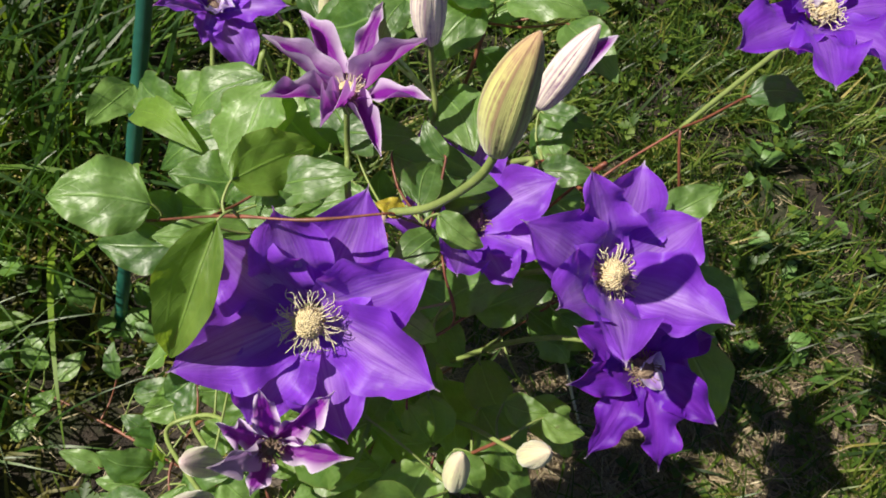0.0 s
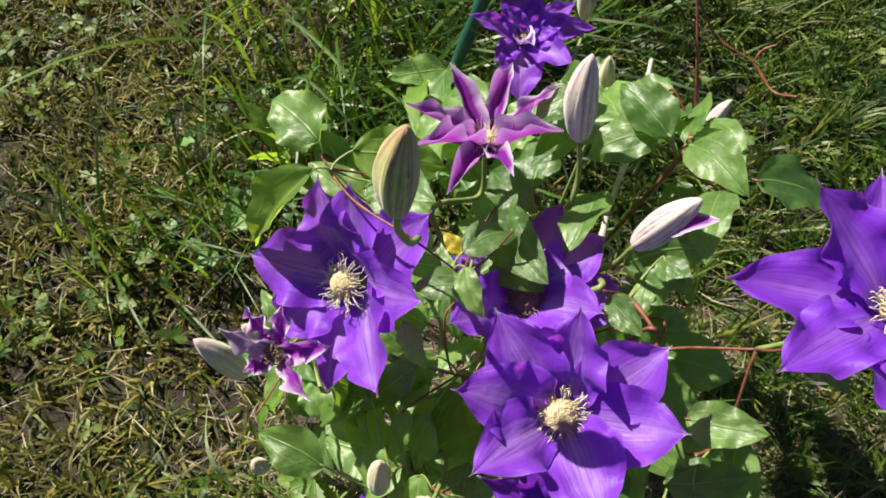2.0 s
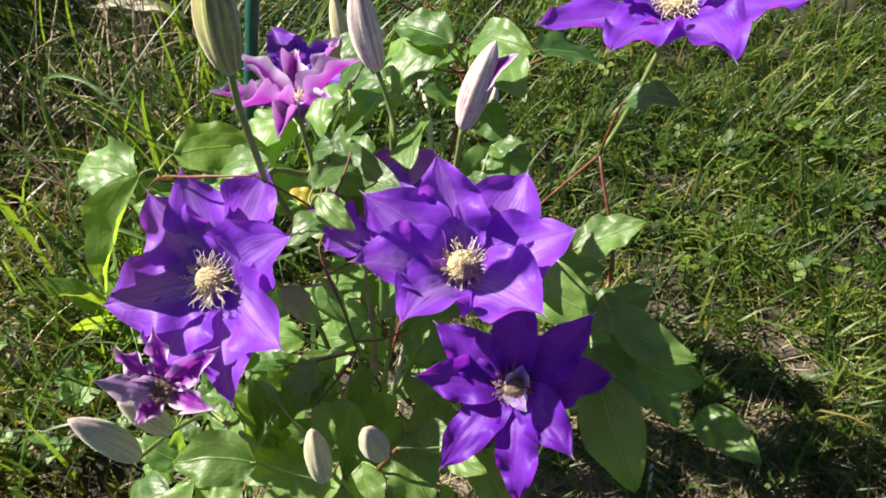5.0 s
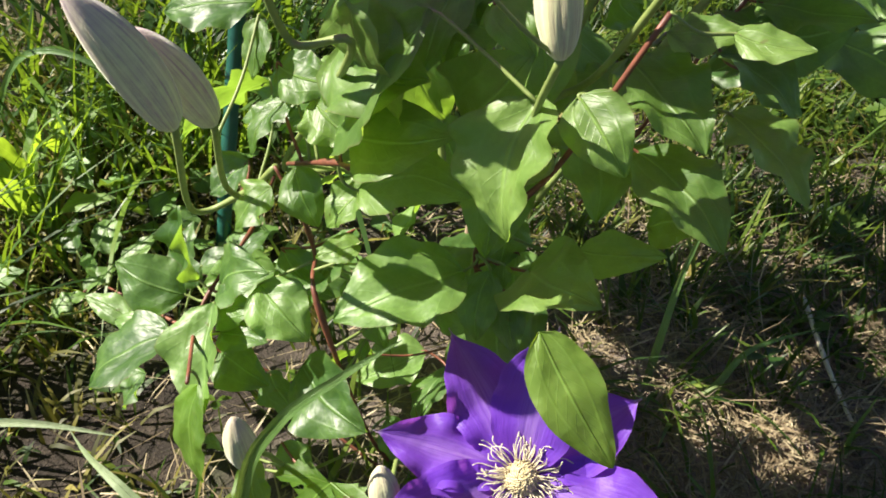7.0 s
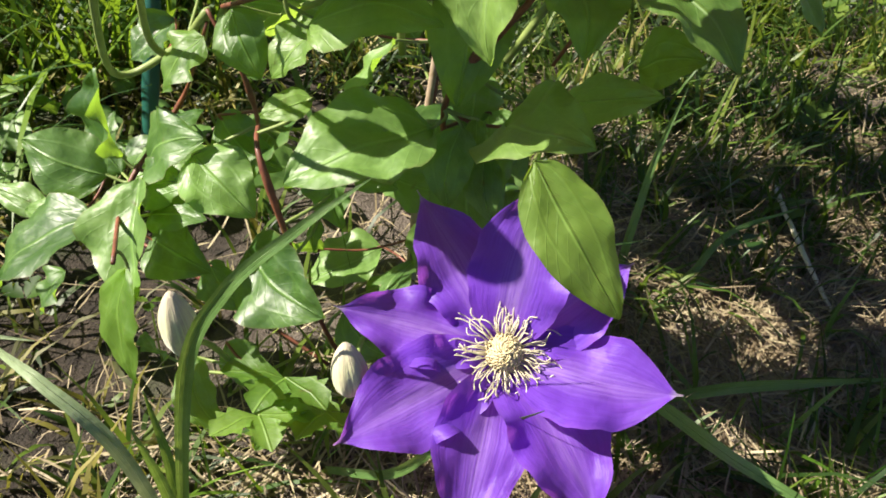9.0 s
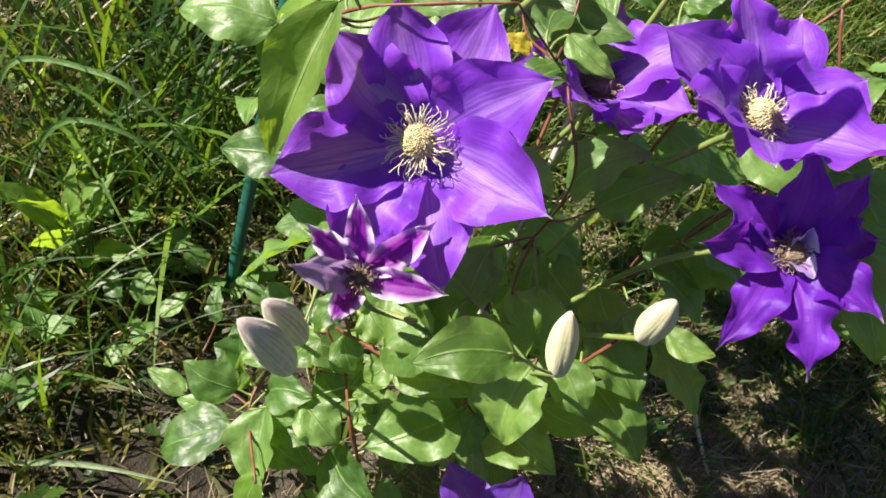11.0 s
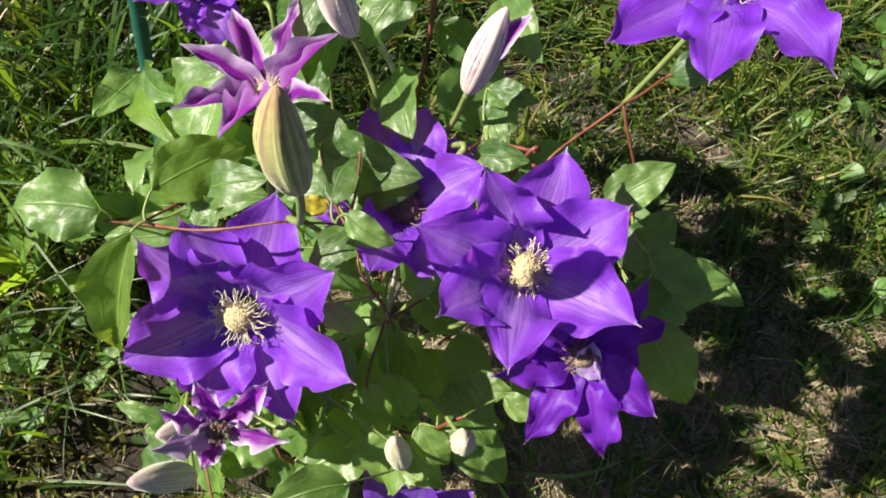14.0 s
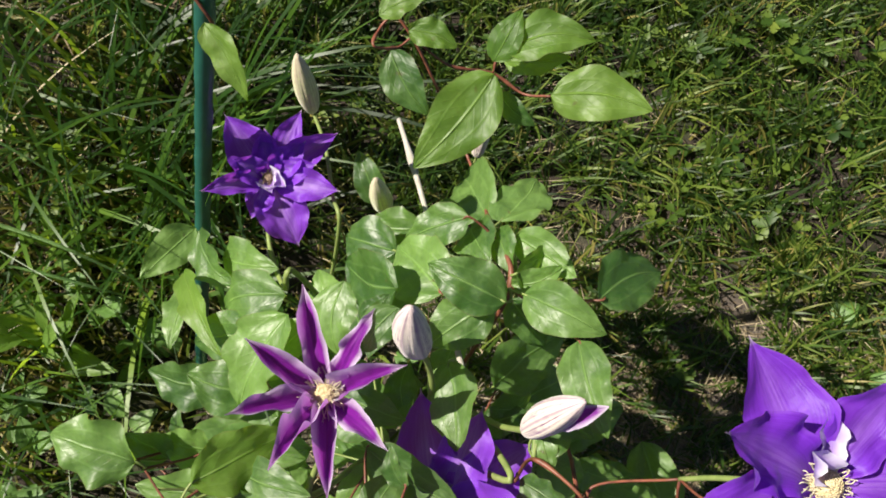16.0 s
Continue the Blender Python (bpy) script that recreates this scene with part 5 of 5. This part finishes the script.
leaf(clematis, (0.123, 0.157, 0.302), (0.083, 0.142, 0.299), 0.6, stalk=True)
leaf(clematis, (0.103, 0.205, 0.271), (0.062, 0.216, 0.203), 0.6, stalk=True)
leaf(clematis, (0.090, 0.280, 0.295), (0.115, 0.269, 0.275), 0.55, stalk=True)
leaf(clematis, (0.117, 0.266, 0.369), (0.095, 0.248, 0.356), 0.55, stalk=True)
leaf(clematis, (0.109, 0.255, 0.264), (0.104, 0.223, 0.241), 0.6, stalk=True)
leaf(clematis, (0.155, 0.267, 0.290), (0.191, 0.274, 0.319), 0.55, stalk=True)
leaf(clematis, (0.138, 0.269, 0.296), (0.170, 0.270, 0.331), 0.6, stalk=True)
leaf(clematis, (0.254, 0.278, 0.325), (0.281, 0.313, 0.330), 0.55, stalk=True)
leaf(clematis, (0.212, 0.300, 0.335), (0.262, 0.290, 0.322), 0.58, stalk=True)
leaf(clematis, (0.267, 0.286, 0.313), (0.320, 0.282, 0.300), 0.55, stalk=True)
leaf(clematis, (0.261, 0.273, 0.316), (0.297, 0.262, 0.297), 0.55, stalk=True)
leaf(clematis, (0.239, 0.300, 0.355), (0.271, 0.316, 0.372), 0.55, stalk=True)
leaf(clematis, (0.108, 0.239, 0.274), (0.100, 0.202, 0.249), 0.55, stalk=True)
leaf(clematis, (0.134, 0.223, 0.271), (0.142, 0.204, 0.238), 0.6, stalk=True)
leaf(clematis, (0.091, 0.234, 0.267), (0.098, 0.254, 0.202), 0.55, stalk=True)
leaf(clematis, (0.231, 0.282, 0.364), (0.245, 0.261, 0.349), 0.5, stalk=True)
leaf(clematis, (0.101, 0.235, 0.341), (0.126, 0.229, 0.327), 0.5, stalk=True)
leaf(clematis, (0.249, 0.321, 0.435), (0.275, 0.318, 0.443), 0.55, stalk=True)
leaf(clematis, (0.177, 0.343, 0.357), (0.188, 0.325, 0.353), 0.6, stalk=True)

# deeper leaves that fill the plant behind the ones above
rng = random.Random(77)
for n in range(105):
    z = 0.02 + 0.30 * rng.random() ** 1.3 if n < 60 else rng.uniform(0.15, 0.31)
    a = rng.uniform(0, 6.283)
    q = math.sqrt(rng.random())
    wide = 0.075 + 0.05 * math.sin(min(1, z / 0.33) * math.pi)
    x = 0.115 + (wide + 0.02) * q * math.cos(a)
    y = 0.283 + 0.14 * z + wide * 0.62 * q * math.sin(a)
    d = Vector((math.cos(a), math.sin(a) * 0.8 - 0.2, rng.uniform(-0.7, 0.25))).normalized()
    length = rng.uniform(0.032, 0.055)
    b = Vector((x, y, max(z, 0.03)))
    t = b + d * length
    t.z = max(t.z, 0.012)
    if max(b.x, t.x) > 0.16 and min(b.z, t.z) < 0.19:
        continue
    leaf(clematis, b, t, rng.uniform(0.55, 0.76), face=(-0.2 + 0.5 * math.cos(a) + rng.uniform(-0.4, 0.4), -0.3 + rng.uniform(-0.4, 0.4), 0.7), stalk=True)


def arching_blade(tuft, points, width, material=None):
    """One grass blade along a smooth curve, folded along its middle."""
    c = spline(points, 8)
    verts, uvs = [], []
    for i, p in enumerate(c):
        s = i / (len(c) - 1)
        tan = (c[min(i + 1, len(c) - 1)] - c[max(i - 1, 0)]).normalized()
        side = tan.cross(Vector((0.25, -0.8, 0.5))).normalized()
        w = width * 0.5 * (0.7 + 0.3 * min(1, 5 * s)) * (1 - s ** 2.5) + 0.0002
        nrm = side.cross(tan)
        for u in (-1, -0.5, 0, 0.5, 1):
            verts.append(p + side * w * u + nrm * abs(u) * w * 0.25)
            uvs.append(((u + 1) / 2, s))
    return child("blade", mesh("blade", verts, grid_faces(5, len(c)), material or BLADE, uvs), tuft)


def grass_tuft(label, blades, foot=(0, 0, 0)):
    """Blades that spring from one root; blades: width, points from the foot to the tip."""
    tuft = new("grass_tuft")
    tuft.matrix_basis = Matrix.Translation(blades[0][1][0] if blades else foot)
    for width, points in blades:
        arching_blade(tuft, points, width)
    return tagged(tuft, label, "grass tuft", group="grass tufts")


BLADE = leaf_material("blade", (0.07, 0.16, 0.035), (0.16, 0.28, 0.08), (0.45, 0.6, 0.06), 0.28)

grass_tuft("tuft of broad arching green grass blades beside the plant", [
    (0.0052, [(0.033, 0.118, 0.002), (0.049, 0.122, 0.106), (0.066, 0.126, 0.145), (0.089, 0.130, 0.170), (0.110, 0.134, 0.189)]),
    (0.0052, [(0.033, 0.119, 0.002), (0.034, 0.115, 0.045), (0.031, 0.111, 0.088)]),
    (0.0048, [(0.032, 0.119, 0.002), (0.034, 0.122, 0.048), (0.030, 0.125, 0.090)]),
    (0.0045, [(0.035, 0.119, 0.002), (0.048, 0.115, 0.006), (0.064, 0.111, 0.038)]),
    (0.0045, [(0.015, 0.106, 0.002), (0.014, 0.106, 0.024), (0.012, 0.106, 0.036)])])
grass_tuft("thin grass blades leaning over the low flower", [
    (0.0050, [(0.087, 0.149, 0.020), (0.117, 0.136, 0.045), (0.137, 0.133, 0.075), (0.156, 0.133, 0.090), (0.168, 0.122, 0.115)]),
    (0.0050, [(0.159, 0.128, 0.002), (0.169, 0.132, 0.033), (0.176, 0.136, 0.058)]),
    (0.0030, [(0.093, 0.121, 0.006), (0.129, 0.125, 0.012), (0.166, 0.136, 0.008)])])
grass_tuft("long dark grass blades trailing over soil and stone", [
    (0.0062, [(0.203, 0.233, 0.012), (0.224, 0.194, 0.040), (0.247, 0.160, 0.055), (0.276, 0.147, 0.050), (0.310, 0.149, 0.030)]),
    (0.0060, [(0.226, 0.218, 0.010), (0.259, 0.212, 0.035), (0.294, 0.217, 0.040), (0.356, 0.248, 0.020)]),
    (0.0050, [(0.215, 0.304, 0.002), (0.219, 0.316, 0.040), (0.224, 0.328, 0.080), (0.233, 0.340, 0.116)]),
    (0.0048, [(0.235, 0.288, 0.002), (0.253, 0.298, 0.026), (0.268, 0.308, 0.049), (0.302, 0.318, 0.064)]),
    (0.0035, [(0.324, 0.270, 0.002), (0.323, 0.276, 0.026), (0.329, 0.282, 0.054)]),
    (0.0030, [(0.263, 0.226, 0.002), (0.250, 0.230, 0.011), (0.234, 0.234, 0.026)]),
    (0.0032, [(0.286, 0.205, 0.002), (0.297, 0.208, 0.033), (0.306, 0.211, 0.051)])])
PALE_BLADE = leaf_material("pale_blade", (0.20, 0.27, 0.13), (0.36, 0.42, 0.26), (0.5, 0.55, 0.2), 0.30, 0.2)
tuft = grass_tuft("pale grey-green grass blades bending over dark soil", [], (0.036, 0.112, 0.0))
for wide, line in ((0.0055, [(0.036, 0.112, 0.0), (0.028, 0.106, 0.08), (0.006, 0.110, 0.107), (-0.020, 0.125, 0.102), (-0.043, 0.143, 0.090)]),
                   (0.0050, [(-0.190, 0.172, 0.0), (-0.127, 0.172, 0.035), (-0.088, 0.172, 0.046), (-0.046, 0.171, 0.050)])):
    arching_blade(tuft, line, wide, PALE_BLADE)
grass_tuft("long bright grass blades arching towards the stake", [
            (0.0044, [(-0.34, 0.44, 0.0), (-0.27, 0.41, 0.15), (-0.192, 0.404, 0.172), (-0.150, 0.402, 0.150), (-0.112, 0.402, 0.102)]),
            (0.0042, [(-0.30, 0.40, 0.0), (-0.22, 0.385, 0.13), (-0.149, 0.388, 0.125), (-0.118, 0.400, 0.053)]),
            (0.0044, [(-0.40, 0.50, 0.0), (-0.33, 0.47, 0.20), (-0.24, 0.45, 0.25), (-0.16, 0.44, 0.20)])])


def dry_husk():
    """A long bleached leaf, rolled along its middle, lying on the old grass."""
    rng = random.Random(61)
    v, f, u = leaf_shape(rng, 0.150, 0.026, 0.04, 0.5, 0.10, 0.05, 9, 24)
    husk = new("dry_leaf", mesh("dry_leaf", v, f, DRY, u))
    husk.matrix_basis = pose(-0.455, 0.842, 0.052, 0, -4, 195)
    tagged(husk, "long bleached dry leaf lying on old grass", "dry leaf")


dry_husk()


def straw_stalk():
    v, f, u = tube_data([(0.313, 0.389, 0.026), (0.321, 0.333, 0.022), (0.333, 0.298, 0.012)], 0.0017, 0.0013, 7, 6)
    tagged(new("straw_stalk", mesh("straw_stalk", v, f, DRY, u)), "single bleached dry straw stalk lying on soil", "straw")


straw_stalk()


def weed(x, y, n, size, seed, label):
    rng = random.Random(seed)
    z = height(x, y)
    v, f, u = tube_data([(x, y, z), (x + 0.004, y, z + size * 0.5), (x, y + 0.003, z + size)], 0.0022, 0.0014, 7, 5)
    w = new("weed")
    w.matrix_basis = Matrix.Translation((x, y, z))
    child("stem", mesh("stem", v, f, STEM, u), w)
    for k in range(n):
        a = k * 2.4 + rng.uniform(-0.3, 0.3)
        h = size * (0.25 + 0.75 * k / n)
        length = size * rng.uniform(0.75, 1.1) * (1.1 - 0.4 * k / n)
        b = Vector((x + 0.003 * math.cos(a), y + 0.003 * math.sin(a), z + h))
        t = b + Vector((math.cos(a), math.sin(a), rng.uniform(0.4, 1.0) + 0.6 * k / n)).normalized() * length
        leaf(w, b, t, rng.uniform(0.24, 0.34), YOUNG, face=(-0.4, -0.2, 1))
    return tagged(w, label, "weed")


weed(-0.205, 0.345, 9, 0.078, 3, "leafy green weed with narrow leaves in the grass")
weed(-0.24, 0.43, 7, 0.05, 4, "leafy green weed with narrow leaves in the grass")



def lobed_weed(x, y, crowns, seed, label):
    """A young weed with toothed leaves in threes on thin stalks; crowns: where each leaf's stalk ends, and its size."""
    rng = random.Random(seed)
    z = height(x, y)
    w = new("weed")
    w.matrix_basis = Matrix.Translation((x, y, z))
    for (cx, cy, cz), size in crowns:
        c = Vector((cx, cy, cz))
        v, f, u = tube_data([(x, y, z), (x * 0.4 + cx * 0.6, y * 0.4 + cy * 0.6, z + (cz - z) * 0.7), c], 0.0008, 0.0006, 6, 5)
        child("stem", mesh("stem", v, f, STEM, u), w)
        a0 = rng.uniform(-0.5, 0.5) - 1.57
        verts, faces, uvs = [], [], []
        for k in (-1, 0, 1):
            a, o = a0 + k * 1.15, len(verts)
            ca, sa = math.cos(a), math.sin(a)
            rim = [(0.0, 0.0), (0.30, 0.20), (0.42, 0.34), (0.52, 0.26), (0.66, 0.40), (0.74, 0.24), (0.90, 0.26), (1.08, 0.0),
                   (0.90, -0.26), (0.74, -0.24), (0.66, -0.40), (0.52, -0.26), (0.42, -0.34), (0.30, -0.20)]
            for p, q in rim + [(0.35, 0.0), (0.7, 0.0)]:
                up = size * (0.45 * p - 0.35 * p * p + 0.30 * abs(q) + 0.04 * math.sin(9 * p + k))
                verts.append(c + Vector((size * (ca * p - sa * q), size * (sa * p + ca * q) * 0.8, up)))
                uvs.append((0.5 + q, p))
            m1, m2 = o + 14, o + 15
            faces += [(o, o + 1, m1), (o + 1, o + 2, o + 3), (o + 1, o + 3, m1), (m1, o + 3, m2), (o + 3, o + 4, o + 5), (o + 3, o + 5, m2), (o + 5, o + 6, o + 7), (o + 5, o + 7, m2)]
            faces += [(o, m1, o + 13), (o + 13, o + 11, o + 12), (o + 13, m1, o + 11), (m1, m2, o + 11), (o + 11, o + 9, o + 10), (o + 11, m2, o + 9), (o + 9, o + 7, o + 8), (o + 9, m2, o + 7)]
        child("leaf", mesh("leaf", verts, faces, YOUNG, uvs), w)
    return tagged(w, label, "weed")


lobed_weed(0.066, 0.172, [((0.070, 0.158, 0.066), 0.024), ((0.060, 0.150, 0.050), 0.022), ((0.086, 0.156, 0.050), 0.020), ((0.072, 0.165, 0.040), 0.018)],
           8, "bright green young weed with toothed leaves beside the low bud")


def seed_head(x, y, lean, tall, seed):
    """A flowering grass stalk with a loose spike."""
    rng = random.Random(seed)
    z = height(x, y)
    top = Vector((x + lean[0], y + lean[1], z + tall))
    line = [Vector((x, y, z)), Vector((x, y, z)).lerp(top, 0.5) + Vector((0, 0, 0.02)), top]
    v, f, u = tube_data(line, 0.0009, 0.0005, 6, 8)
    stalk = new("grass_stalk", mesh("grass_stalk", v, f, OLD_VINE, u))
    verts, faces, uvs = [], [], []
    c = spline(line, 12)
    for i in range(60):
        p = c[-1 - int(i * 8 / 60)]
        a = rng.uniform(0, 6.283)
        d = Vector((math.cos(a) * 0.7, math.sin(a) * 0.7, 0.7)).normalized()
        v, f, u = tube_data([p, p + d * 0.004, p + d * rng.uniform(0.006, 0.011)], 0.0009, 0.0003, 5, 2)
        o = len(verts)
        verts += v
        faces += [tuple(k + o for k in q) for q in f]
        uvs += u
    child("seed_spike", mesh("seed_spike", verts, faces, STRAW, uvs), stalk, "pale loose seed spike")
    return tagged(stalk, "thin flowering grass stalk with pale seed spike", "grass stalk")


seed_head(-0.288, 0.55, (-0.010, 0.0), 0.255, 4)
seed_head(-0.40, 0.66, (0.03, 0.02), 0.24, 1)
seed_head(-0.46, 0.74, (0.05, 0.00), 0.28, 2)
seed_head(-0.34, 0.80, (-0.04, 0.03), 0.26, 3)

# dry tendril wound round the stake
stem(clematis, [(-0.100, 0.520, 0.455), (-0.070, 0.500, 0.452), (-0.052, 0.486, 0.440), (-0.040, 0.480, 0.425), (-0.052, 0.490, 0.410)], 0.0009, 0.0009, VINE, label="thin red-brown tendril held by the stake")
